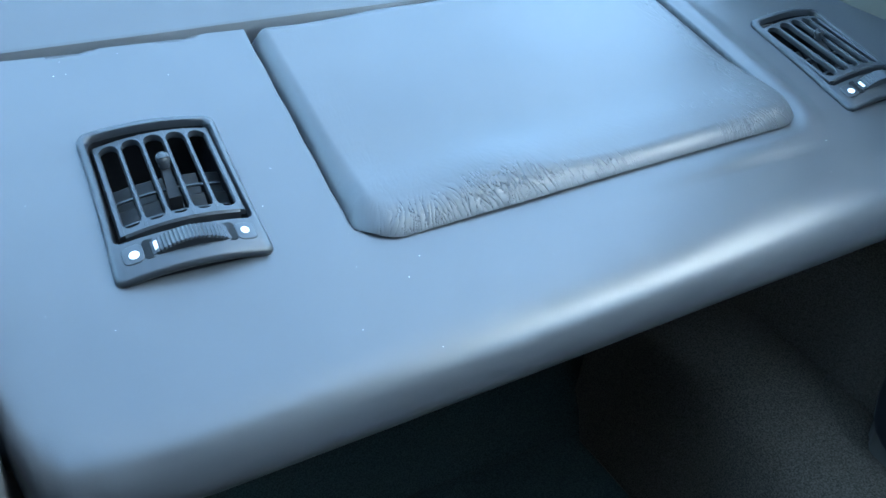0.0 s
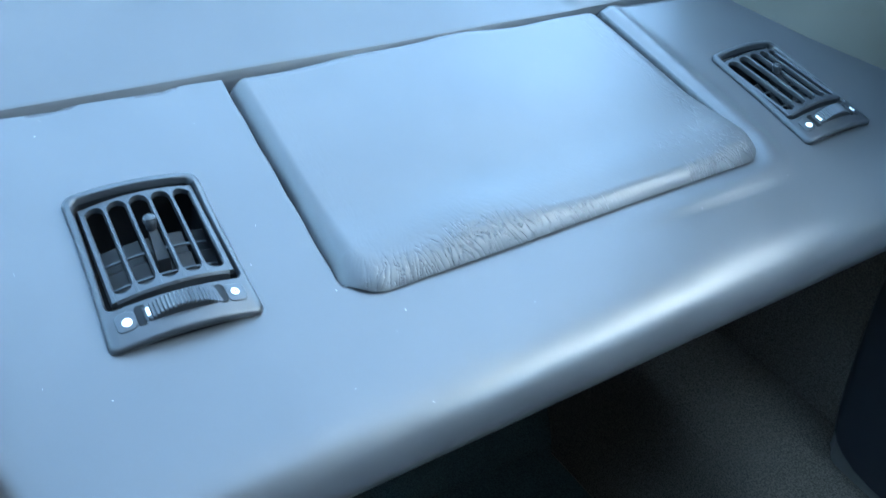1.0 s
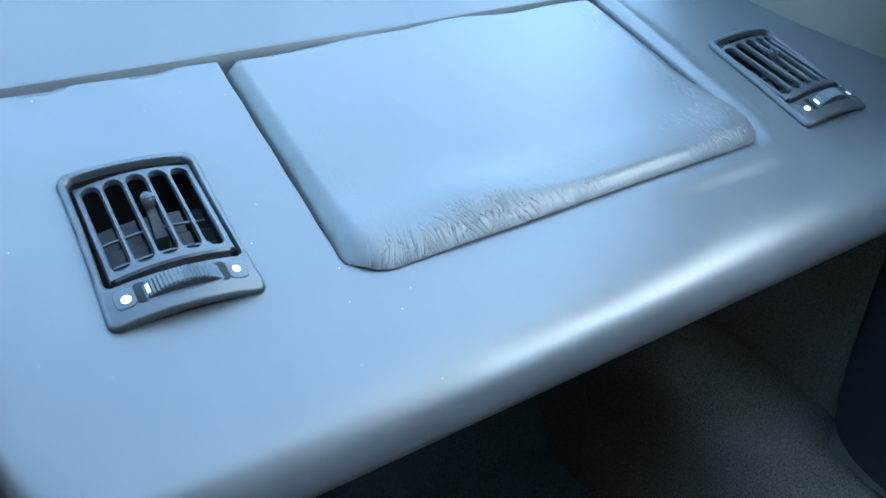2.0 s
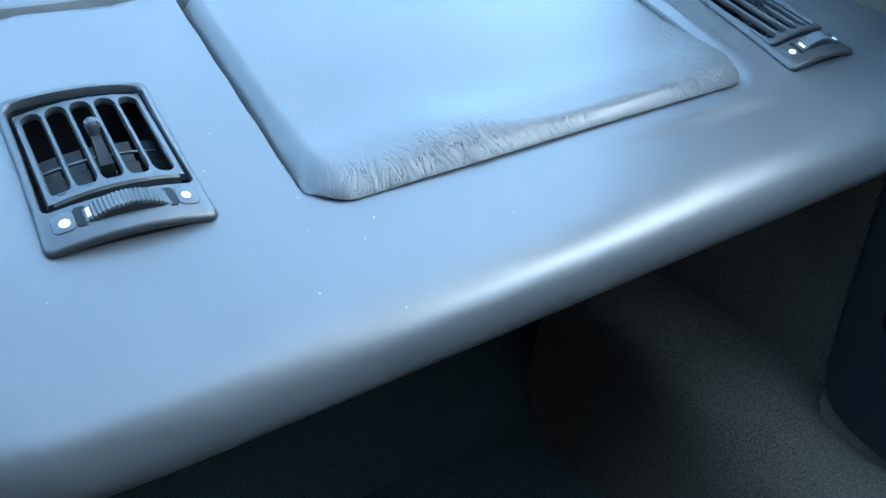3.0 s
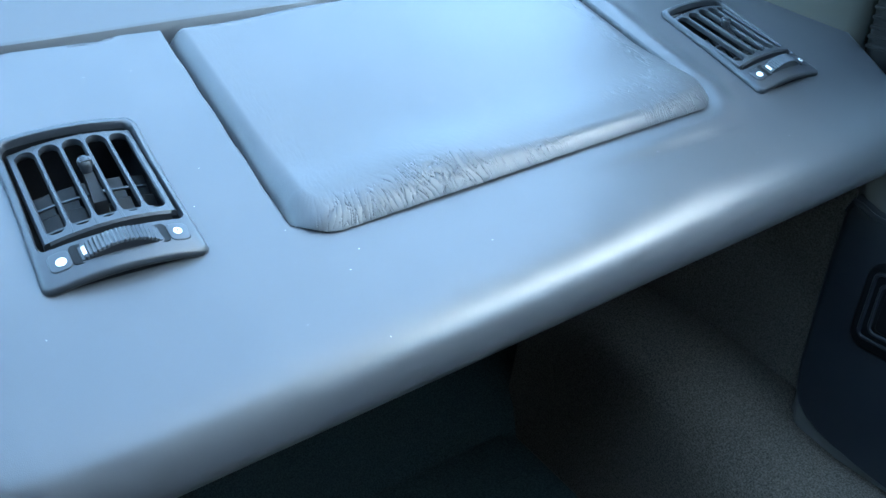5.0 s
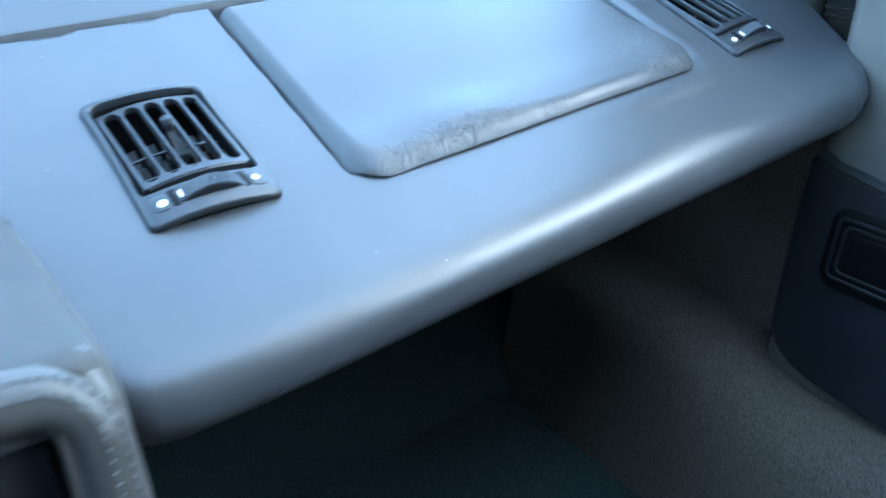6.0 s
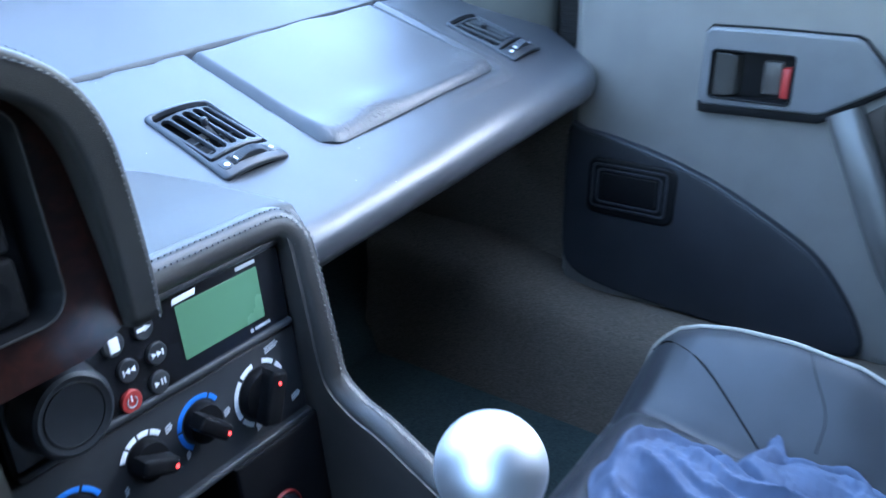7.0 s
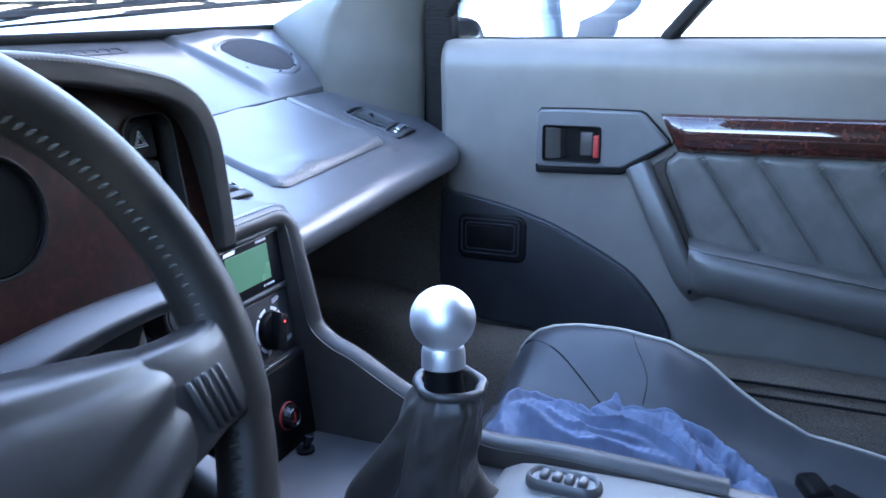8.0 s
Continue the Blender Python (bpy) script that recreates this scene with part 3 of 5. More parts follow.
# demister outlet at the foot of the windscreen
dem = thing("demister_vent", (0.42, 0.53, dash_z(0.53)), "grey slotted demister outlet below the windscreen", "vent", turn=Matrix.Rotation(math.atan(SLOPE), 4, "X"))
part("surround", pierced(rrect(0.13, 0.022, 0.004), [rrect(0.018, 0.012, 0.003, 4, -0.048 + 0.024 * i, 0) for i in range(5)], flat, -0.004, 0.003), PLASTIC, dem, local=True)
part("duct", block((0.124, 0.018, 0.003), (0, 0, -0.0015), 0.0005, seg=1), BLACK, dem, local=True)


# ---------------- air vents ----------------
def arch(w, h, r, rise, n=5, cx=0.0, cy=0.0):
    """A rounded oblong whose upper edge bows up."""
    return [(x, y + rise * (1 - (2 * (x - cx) / w) ** 2) * max(0.0, (y - cy) / h + 0.5)) for x, y in rrect(w, h, r, n, cx, cy)]


def air_vent():
    v = thing("air_vent", (0, 0, 0), "dark grey plastic air vent with five slots and thumb wheel", "air vent", "dashboard vents")
    W, H = VENT_W, VENT_H

    def bow(a, b):
        """The surround is bowed like a piece of a tube; its corners lie on the dashboard."""
        return -0.0032 + (0.0054 - 0.0010 * b / H) * (1 - (2 * a / W) ** 2)

    def fr(w, h, r, z, y0=0.0, rise=0.0060, flat_=1.0):
        pts = []
        for a, b in densify(arch(w, h, r, rise)):
            q = 2 * b / H
            y = b + H / 2 + y0
            a *= 1 - 0.03 * max(0.0, 1 - (q - 0.1) ** 2) - 0.025 * smooth(0.0, 1.0, y / H)
            pts.append(Vector((a, y, z + flat_ * bow(a, y))))
        return pts

    def pan(a, b, c):
        return Vector((a, b, c + bow(a, b)))
    # surround with rolled edges, open in the middle
    mid = 0.0093
    outer = [fr(W - 0.003, H - 0.003, 0.004, 0.0006), fr(W - 0.0006, H - 0.0006, 0.005, 0.0020), fr(W, H, 0.005, 0.0036), fr(W - 0.0014, H - 0.0014, 0.0045, 0.0052), fr(W - 0.0038, H - 0.0038, 0.004, 0.0060)]
    inner = [fr(W - 0.0066, 0.0750, 0.004, 0.0058, mid), fr(W - 0.0082, 0.0736, 0.004, 0.0046, mid), fr(W - 0.0088, 0.0730, 0.004, 0.0015, mid)]
    part("surround", loft(outer + inner, caps=(False, False)), VENTGREY, v, local=True, sharp=50)
    # black band below the surround puts the shade of its gap into colour
    part("gap_shade_skirt", loft([fr(W - 0.0045, H - 0.0045, 0.004, -0.012, flat_=0.0), fr(W - 0.0035, H - 0.0035, 0.004, 0.0020)], caps=(False, False)), BLACK, v, local=True)
    part("duct", loft([fr(W - 0.0088, 0.0730, 0.004, 0.0015, mid), fr(W - 0.010, 0.072, 0.004, -0.004, mid), fr(W - 0.018, 0.060, 0.004, -0.045, mid)], caps=(False, True)), BLACK, v, local=True)
    for b in (0.030, 0.072):
        part("clip", block((0.0022, 0.005, 0.0022), (-W / 2 + 0.0028, b, 0.0006), 0.0004, seg=1), VENTGREY, v, local=True)
    # louvre: a bowed plate with five round-ended slots, sunk at its upper end
    tip = Matrix.Translation((0.0006, 0.0612, 0.0014)) @ Matrix.Rotation(radians(-3.6), 4, "X") @ Matrix.Rotation(radians(-2.0), 4, "Y")

    def to(a, b, c):
        return tip @ Vector((a, b, c + 0.0024 - 4.6 * a * a))
    LH, pitch = 0.0690, 0.0113
    plate = bmesh.new()
    # side rails and bars, each a rounded strip; the slots between them end in half rounds
    rails = [(-2.5 + i) * pitch for i in range(6)]
    for i, a in enumerate(rails):
        wide = 0.00115 if 0 < i < 5 else 0.0017
        loops = []
        for b in span(-LH / 2 + 0.001, LH / 2 - 0.001, 0.004):
            loops.append([to(a + da * wide, b, c) for da, c in ((-1, -0.0012), (-1, 0.0014), (-0.55, 0.0024), (0.55, 0.0024), (1, 0.0014), (1, -0.0012))])
        plate = join(plate, loft(loops))
    for end in (-1, 1):
        edge = []
        for i in range(5):
            c0, r = (rails[i] + rails[i + 1]) / 2, pitch / 2 - 0.0010
            edge += [(c0 - r * math.cos(math.pi * k / 8), end * (LH / 2 - 0.0012 - (0.0034 if end < 0 else 0.0022) - r + r * math.sin(math.pi * k / 8))) for k in range(9)]
        far = [(a, end * LH / 2) for a, b in edge]
        loops = [[to(a, b, -0.0045) for a, b in far], [to(a, b, 0.0012) for a, b in far], [to(a, b - end * 0.0012, 0.0023) for a, b in far], [to(a, b + end * 0.0004, 0.0023) for a, b in edge], [to(a, b, 0.0014) for a, b in edge], [to(a, b, -0.0012) for a, b in edge]]
        plate = join(plate, loft(loops, caps=(False, False), closed=False))
    louvre = part("louvre", plate, VENTGREY, v, local=True, sharp=40)
    # cross vanes behind the slots: two rails and two rows of flaps
    for b in (-0.0185, -0.0015):
        part("vane", loft([[to(a, b + db, c) for db, c in ((-0.0006, -0.0082), (-0.0006, -0.0070), (0.0006, -0.0070), (0.0006, -0.0082))] for a in span(-0.026, 0.026, 0.004)]), VENTGREY, louvre, local=True)
    for i in range(5):
        for b0, b1 in ((-0.0010, 0.0125), (-0.0180, -0.0035), (-0.0280, -0.0195)):
            c0 = (rails[i] + rails[i + 1]) / 2 + 0.0012
            part("flap", loft([[to(c0 + da, b, c) for da, c in ((-0.0042, h - 0.0010), (-0.0042, h), (0.0042, h), (0.0042, h - 0.0010))] for b, h in ((b0, -0.0150), (b1 - 0.001, -0.0110), (b1, -0.0116))]), FLAP, louvre, local=True)
    knob = part("knob", loft([[to(0.0008 + a * k, 0.0075 + b * k + sh, h) for a, b in circle(0.0034, 16)] for k, h, sh in ((0.8, 0.0012, -0.001), (0.85, 0.003, -0.0005), (1, 0.0042, 0.0), (1.05, 0.0055, 0.0004), (0.9, 0.0068, 0.0006), (0.5, 0.0074, 0.0006))]), VENTGREY, louvre, local=True)
    for k in range(4):
        part("grip_line", block((0.0044, 0.0005, 0.0006), to(0.0008, 0.0058 + 0.0013 * k, 0.0071), 0.0, None), BLACK, knob, local=True)
    part("stalk", loft([[to(0.0010 + da * w, b, c + dc) for da, dc in ((-1, -0.008), (-1, 0.0), (1, 0.0), (1, -0.008))] for b, w, c in ((0.0065, 0.0022, 0.0012), (-0.001, 0.0024, -0.0006), (-0.012, 0.0032, -0.004), (-0.013, 0.0032, -0.006))]), FLAP, louvre, local=True)
    # thumb wheel in its slot
    part("slot", slab(arch(0.0430, 0.0115, 0.002, 0.002, cx=0, cy=0.0143), pan, 0.0, 0.0063, 0.0002), BLACK, v, local=True)
    wheel = bmesh.new()
    R, teeth, w, top = 0.0270, 84, 0.0092, 0.0138
    rings = []
    for side in (-1, -0.86, 0.86, 1):
        ring = []
        for i in range(teeth * 2):
            a = math.pi * i / teeth
            r = (R if i % 2 else R - 0.0007) - (0.0010 if abs(side) == 1 else 0)
            ring.append(Vector((r * math.cos(a), 0.0140 + side * w / 2, r * math.sin(a) - R + top)))
        rings.append(ring)
    loft(rings, bm=wheel)
    tw = part("thumb_wheel", wheel, VENTGREY, v, "ribbed dark grey wheel", local=True, sharp=20)
    a = radians(126)
    part("mark", block((0.0016, 0.0048, 0.0005), (R * math.cos(a), 0.0140, R * math.sin(a) - R + top), 0.0, Matrix.Rotation(radians(-36), 4, "Y")), WHITE, tw, "white pointer", local=True)
    for s in (-1, 1):
        part("cheek", slab(rrect(0.0095, 0.0110, 0.003, 4, 0.0262 * s, 0.0138), pan, 0.003, 0.0065, 0.0005), VENTGREY, v, local=True)
        part("dot", slab(circle(0.0023 if s < 0 else 0.0020, 20, 0.0258 * s, 0.0130 + (0.0 if s < 0 else 0.0010)), pan, 0.0060, 0.0069, 0.0002), WHITE, v, "white dot", local=True)
    part("dot_centre", slab(rrect(0.0011, 0.0011, 0.0002, 2, 0.0258, 0.0140), pan, 0.0064, 0.0071, 0.0001), BLACK, v, "black square in the dot", local=True)
    return v


def densify(poly, step=0.004):
    out = []
    for a, b in zip(poly, poly[1:] + poly[:1]):
        n = 8 if math.dist(a, b) > 0.02 else 1
        out += [(a[0] + (b[0] - a[0]) * i / n, a[1] + (b[1] - a[1]) * i / n) for i in range(n)]
    return out


(vx, vy), vdeg = VENTS[0]
vent = air_vent()
vent.matrix_basis = Matrix.Translation((vx, vy, dash_z(vy))) @ vent_turn(vdeg)
(vx, vy), vdeg = VENTS[1]
copy_thing(vent, Matrix.Translation((vx, vy, dash_z(vy))) @ vent_turn(vdeg) @ Matrix.Scale(1.05, 4))

# ---------------- centre stack ----------------
def stack(a, b, c):
    """On the stack's face: a across, b up, c towards the seats."""
    return Vector((a, 0.1 * (b - 0.45) - c, b))


EDGE = [(0.003, 0.474), (-0.006, 0.462), (-0.012, 0.435), (-0.022, 0.378), (-0.029, 0.357), (-0.048, 0.342), (-0.072, 0.332), (-0.115, 0.308), (-0.175, 0.278), (-0.215, 0.268), (-0.28, 0.270), (-0.425, 0.266), (-1.05, 0.255)]
edge = [(p.x, p.y) for p in curve([(y, z, 0) for y, z in EDGE], 5)]
sidepoly = [(0.19, 0.462), (0.15, 0.470), (0.10, 0.475), (0.012, 0.4785)] + edge + [(-1.05, -0.055), (0.44, -0.055), (0.44, 0.40), (0.19, 0.40)]
console = thing("centre_console", (0, -0.3, -0.055), "grey leather centre console running from the dashboard between the seats", "console")
for s in (1, -1):
    part("side_panel", slab(sidepoly, lambda a, b, c: Vector((c * s, a, b)), 0.1005, 0.1240, 0.011, 6), HIDE_DARK, console, sharp=50)
part("top_cover", loft([[Vector((-0.13, y, z)) for y, z in ((0.005, 0.462), (0.0, 0.470), (0.004, 0.477), (0.014, 0.4795), (0.10, 0.4775), (0.15, 0.474), (0.18, 0.469), (0.20, 0.462))],
                        [Vector((0.112, y, z)) for y, z in ((0.005, 0.462), (0.0, 0.470), (0.004, 0.477), (0.014, 0.4795), (0.10, 0.4775), (0.15, 0.474), (0.18, 0.469), (0.20, 0.462))],
                        [Vector((0.120, y, z)) for y, z in ((0.005, 0.462), (0.002, 0.469), (0.006, 0.475), (0.014, 0.4765), (0.10, 0.4745), (0.15, 0.471), (0.18, 0.4665), (0.20, 0.462))]]), HOODHIDE, console, sharp=60)
rim_path = curve([(-0.130, 0.0065, 0.4700), (-0.03, 0.0065, 0.4700), (0.060, 0.0065, 0.4700), (0.092, 0.0060, 0.4698), (0.104, 0.0040, 0.4660), (0.1105, 0.0005, 0.4570), (0.1122, -0.0035, 0.4440)] + [(0.1125, y + 0.004, z - 0.003) for y, z in EDGE[3:12]], 7)
part("padded_edge", tube(rim_path, 0.0112, 18, up=(0.1, -0.72, 0.69)), HIDE_DARK, console, "padded leather edge", sharp=80)
for lean_ in (-0.28, 0.28):
    seam = []
    for i, p in enumerate(rim_path):
        t = (rim_path[min(i + 1, len(rim_path) - 1)] - rim_path[max(i - 1, 0)]).normalized()
        out = Vector((0.25, -0.62, 0.75))
        out = (out - t * out.dot(t)).normalized()
        seam.append(p + (out * math.cos(lean_) + t.cross(out) * math.sin(lean_)) * 0.0112)
    part("stitching", stitches(seam, gap=0.0042, length=0.0030, r=0.0006, normal=(0.2, -0.6, 0.75)), THREAD, console, "grey thread")

# tray, cubby and console top
part("tray", slab([(-0.101, -0.012), (0.101, -0.012), (0.101, -0.235), (-0.101, -0.235)], flat, 0.20, 0.25, 0.004), TRAYHIDE, console)
part("cubby_back", block((0.20, 0.012, 0.10), (0, 0.085, 0.29), 0.002), BLACK, console, "black back of the open cubby")
part("cubby_floor", block((0.20, 0.10, 0.006), (0, 0.035, 0.251), 0.002), BLACK, console, "black floor of the open cubby")
part("cubby_roof", block((0.20, 0.10, 0.006), (0, 0.045, 0.332), 0.002), BLACK, console)
part("cubby_face", slab([(0.026, 0.248), (0.1005, 0.248), (0.1005, 0.336), (0.026, 0.336)], lambda a, b, c: Vector((a, -0.008 - c + 0.1 * (b - 0.45), b)), -0.05, 0.0, 0.003), BLACK, console)
rear_top = [[Vector((x, y, z + dz)) for x, z in ((-0.1005, 0.20), (-0.1005, 0.262), (-0.09, 0.267), (-0.03, 0.268), (0.04, 0.268), (0.09, 0.267), (0.1005, 0.262), (0.1005, 0.20))]
            for y, dz in ((-0.225, -0.022), (-0.232, -0.010), (-0.245, -0.003), (-0.26, 0.0), (-0.35, 0.003), (-0.6, 0.0), (-1.05, -0.01))]
part("rear_cover", loft(rear_top), HIDE, console, sharp=50)

# switch pod on the console
pod = thing("switch_pod", (0.062, -0.293, 0.27), "oval grey switch pod with four silvery rocker tips", "switch pod", turn=Matrix.Rotation(radians(88), 4, "Z"))
part("pod_base", loft([[Vector((a, b, h)) for a, b in rrect(w, d, d / 2 - 0.0005, 8)] for w, d, h in ((0.066, 0.030, -0.006), (0.066, 0.030, 0.003), (0.064, 0.028, 0.006), (0.060, 0.024, 0.0075), (0.056, 0.020, 0.0065), (0.054, 0.018, 0.0045))]), PODGREY, pod, local=True)
for i in range(4):
    part("rocker", block((0.008, 0.012, 0.007), (-0.0165 + 0.011 * i, 0, 0.0060), 0.0025, Matrix.Rotation(radians(12 if i % 2 else -12), 4, "Y")), PODGREY, pod, local=True)

# ---------------- radio ----------------
radio = thing("car_radio", stack(0.004, 0.405, 0), "black car radio with green display, large volume knob and six buttons", "radio")
part("body", slab([(-0.0925, 0.4045), (0.0995, 0.4045), (0.0995, 0.4625), (-0.0925, 0.4625)], stack, -0.05, -0.0015, 0.001), BLACK, radio)
face = part("faceplate", slab(rrect(0.188, 0.050, 0.003, 4, 0.0035, 0.4315), stack, -0.003, 0.0, 0.0008), GLOSSBLACK, radio)
for z, x0 in ((0.4595, -0.092), (0.4045, -0.092)):
    part("trim_bar", slab(rrect(0.190, 0.0050, 0.0022, 4, 0.0035, z), stack, -0.004, 0.0022, 0.0018), PLASTIC, radio, "satin grey trim bar")
part("display", slab(rrect(0.0625, 0.0335, 0.0008, 3, 0.0463, 0.4330), stack, -0.001, 0.0004, 0.0001), LCD, radio, "plain green liquid-crystal display")
part("logo_bar", slab([(0.0135, 0.4510), (0.030, 0.4515), (0.0312, 0.4550), (0.0147, 0.4545)], stack, 0, 0.0003, 0.0001), WHITE, radio, "white bar")
part("label_bar", slab(rrect(0.016, 0.0024, 0.0004, 2, 0.0695, 0.4535), stack, 0, 0.0003, 0.0001), GREYPRINT, radio, "grey bar")
part("label_bar", slab(rrect(0.013, 0.0020, 0.0004, 2, 0.0745, 0.4113), stack, 0, 0.0003, 0.0001), GREYPRINT, radio, "grey bar")
part("label_dot", slab(circle(0.0014, 14, 0.0655, 0.4113), stack, 0, 0.0003, 0.0001), GREYPRINT, radio, "grey dot")
vol = part("volume_knob", lathe([(0.0245, 0.0), (0.0245, 0.002), (0.0232, 0.0035), (0.0225, 0.014), (0.0215, 0.0165), (0.0195, 0.0175), (0.0175, 0.0168)], lambda a, b, c: stack(a - 0.0635, b + 0.4315, c), 56), VENTGREY, radio, "large satin black volume knob")
part("cap", lathe([(0.0172, 0.014), (0.0172, 0.0165), (0.0160, 0.0172), (0.0150, 0.0163), (0.0, 0.0155)], lambda a, b, c: stack(a - 0.0635, b + 0.4315, c), 48), BLACK, vol, "black cap")


def bar(a0, b0, a1, b1, w):
    d = Vector((a1 - a0, b1 - b0)).normalized() * 0.5 * w
    return [(a0 + d.y, b0 - d.x), (a1 + d.y, b1 - d.x), (a1 - d.y, b1 + d.x), (a0 - d.y, b0 + d.x)]


def tri(a, b, s):
    return [(a - 0.0012 * s, b - 0.0014), (a + 0.0012 * s, b), (a - 0.0012 * s, b + 0.0014)]


ICONS = {"menu": [rrect(0.0046, 0.0062, 0.0005, 2)], "source": [bar(-0.0035, 0, 0.001, 0, 0.0016), tri(0.0018, 0, 1.4)], "next": [tri(-0.0018, 0, 1), tri(0.0008, 0, 1), bar(0.0026, -0.0014, 0.0026, 0.0014, 0.0007)],
         "back": [tri(0.0018, 0, -1), tri(-0.0008, 0, -1), bar(-0.0026, -0.0014, -0.0026, 0.0014, 0.0007)], "play": [tri(-0.0016, 0, 1), bar(0.0008, -0.0014, 0.0008, 0.0014, 0.0008), bar(0.0024, -0.0014, 0.0024, 0.0014, 0.0008)],
         "power": [bar(0, 0.0002, 0, 0.003, 0.0007)]}
for (bx, bz), icon in zip(((-0.0265, 0.4465), (-0.0075, 0.4475), (-0.0030, 0.4300), (-0.0220, 0.4290), (-0.0055, 0.4133), (-0.0245, 0.4115)), ICONS):
    b = part("button", lathe([(0.0066, 0.0), (0.0066, 0.0012), (0.0060, 0.0019), (0.0, 0.0017)], lambda a, c, h: stack(a + bx, c + bz, h), 28), PLASTIC if icon != "power" else RED, radio, "red power button" if icon == "power" else "")
    for poly in ICONS[icon]:
        part("symbol", slab([(a * 1.3 + bx, c * 1.3 + bz) for a, c in poly], stack, 0.0017, 0.0021, 0.0001), WHITE, b, "white symbol")
    if icon == "power":
        part("symbol", sweep([stack(bx + 0.003 * math.cos(radians(t)), bz + 0.003 * math.sin(radians(t)), 0.0019) for t in range(125, 416, 15)], circle(0.0004, 6)), GREYPRINT, b)

# ---------------- heater controls ----------------
clim = thing("heater_panel", stack(0, 0.337, 0), "dark grey heater panel with four black rotary knobs", "heater panel")
part("plate", slab(rrect(0.199, 0.062, 0.003, 4, 0.0, 0.3695), stack, -0.02, 0.0, 0.0015), PLASTIC, clim)
part("lip", slab(rrect(0.199, 0.0048, 0.002, 4, 0.0, 0.3372), stack, -0.02, 0.005, 0.002), PLASTIC, clim)


def arc(cx, cz, r0, r1, a0, a1, n=10):
    angs = [radians(a0 + (a1 - a0) * i / n) for i in range(n + 1)]
    return [(cx + r1 * math.cos(t), cz + r1 * math.sin(t)) for t in angs] + [(cx + r0 * math.cos(t), cz + r0 * math.sin(t)) for t in reversed(angs)]


def dial(cx, cz, r, point, segs, size=1.0, at=0.78):
    k = part("knob", lathe([(r, 0.0), (r, 0.004), (r * 0.93, 0.006), (r * 0.5, 0.0065), (0.0, 0.0065)], lambda a, b, c: stack(a + cx, b + cz, c), 40), BLACK, clim)
    d = Vector((math.cos(radians(point)), math.sin(radians(point))))
    q = Vector((-d.y, d.x))
    w = r * 0.42
    pl = [Vector((cx, cz)) + d * (r * s) + q * (w * t) for s, t in ((-0.98, -0.75), (-0.98, 0.75), (-0.8, 1), (0.8, 1.0), (1.0, 0.75), (1.0, -0.75), (0.8, -1.0), (-0.8, -1))]
    part("grip", slab([tuple(p) for p in pl], stack, 0.004, 0.015, 0.0025), BLACK, k)
    tip = Vector((cx, cz)) + d * (r * at)
    part("pilot_light", lathe([(0.0012, 0.013), (0.0012, 0.0153), (0.0, 0.0157)], lambda a, b, c: stack(a + tip.x, b + tip.y, c), 14), PILOT, k, "lit red pilot dot")
    for a0, a1, m in segs:
        part("scale_mark", slab(arc(cx, cz, r + 0.0015 * size, r + 0.0046 * size, a0, a1), stack, -0.0002, 0.0004, 0.0001), m, clim, {WHITE: "white scale", BLUE: "blue scale", RED: "red scale"}[m])


dial(0.0625, 0.3690, 0.0175, 66, [(20, 40, WHITE), (48, 75, WHITE), (98, 128, WHITE), (134, 205, WHITE), (212, 240, WHITE), (246, 262, WHITE)], at=0.58)
dial(0.0150, 0.3755, 0.0125, -44, [(30, 55, BLUE), (60, 175, BLUE), (181, 235, BLUE)])
dial(-0.0245, 0.3745, 0.0120, -25, [(40, 66, WHITE), (71, 97, WHITE), (102, 128, WHITE), (133, 160, WHITE)])
dial(-0.0730, 0.3640, 0.0165, -35, [(25, 60, BLUE), (65, 105, BLUE), (110, 150, RED), (154, 200, RED)])
for cx, cz, w in ((0.0775, 0.3945, 0.012), (0.0905, 0.3520, 0.008), (0.0565, 0.3480, 0.005), (-0.0065, 0.3835, 0.005), (0.0345, 0.3710, 0.005), (0.002, 0.3600, 0.003), (-0.040, 0.3630, 0.003)):
    for i in range(3):
        part("pictogram", slab(bar(cx - w / 2, cz + (i - 1) * 0.0016 - 0.0008, cx + w / 2 * (1 - 0.3 * abs(i - 1)), cz + (i - 1) * 0.0016 + 0.0008, 0.0008), stack, -0.0002, 0.0004, 0.0001), GREYPRINT, clim, "white pictogram")

# cigar lighter
light = thing("cigar_lighter", (0.057, -0.021, 0.286), "black cigar lighter with a red-ringed socket", "cigar lighter")
lt = lambda a, b, c: Vector((0.057 + a, -0.0243 - c + 0.1 * b, 0.286 + b))
part("socket", lathe([(0.0136, -0.004), (0.0136, 0.002), (0.0132, 0.0026), (0.0124, 0.0022), (0.0118, -0.004)], lt, 36), RED, light, "red ring")
cap = part("cap", lathe([(0.0112, -0.004), (0.0112, 0.004), (0.0098, 0.006), (0.0098, 0.008), (0.0090, 0.0095), (0.0080, 0.0095), (0.0075, 0.0085), (0.0, 0.0085)], lt, 36), GLOSSBLACK, light)
part("symbol", slab([(-0.001, -0.005), (0.0012, -0.005), (0.0012, 0.004), (0.0, 0.0055), (-0.001, 0.004)], lt, 0.0083, 0.0089, 0.0001), RED, cap, "red cigarette symbol")
part("symbol", slab(rrect(0.0045, 0.0018, 0.0004, 2, -0.0025, -0.003), lt, 0.0083, 0.0089, 0.0001), RED, cap)
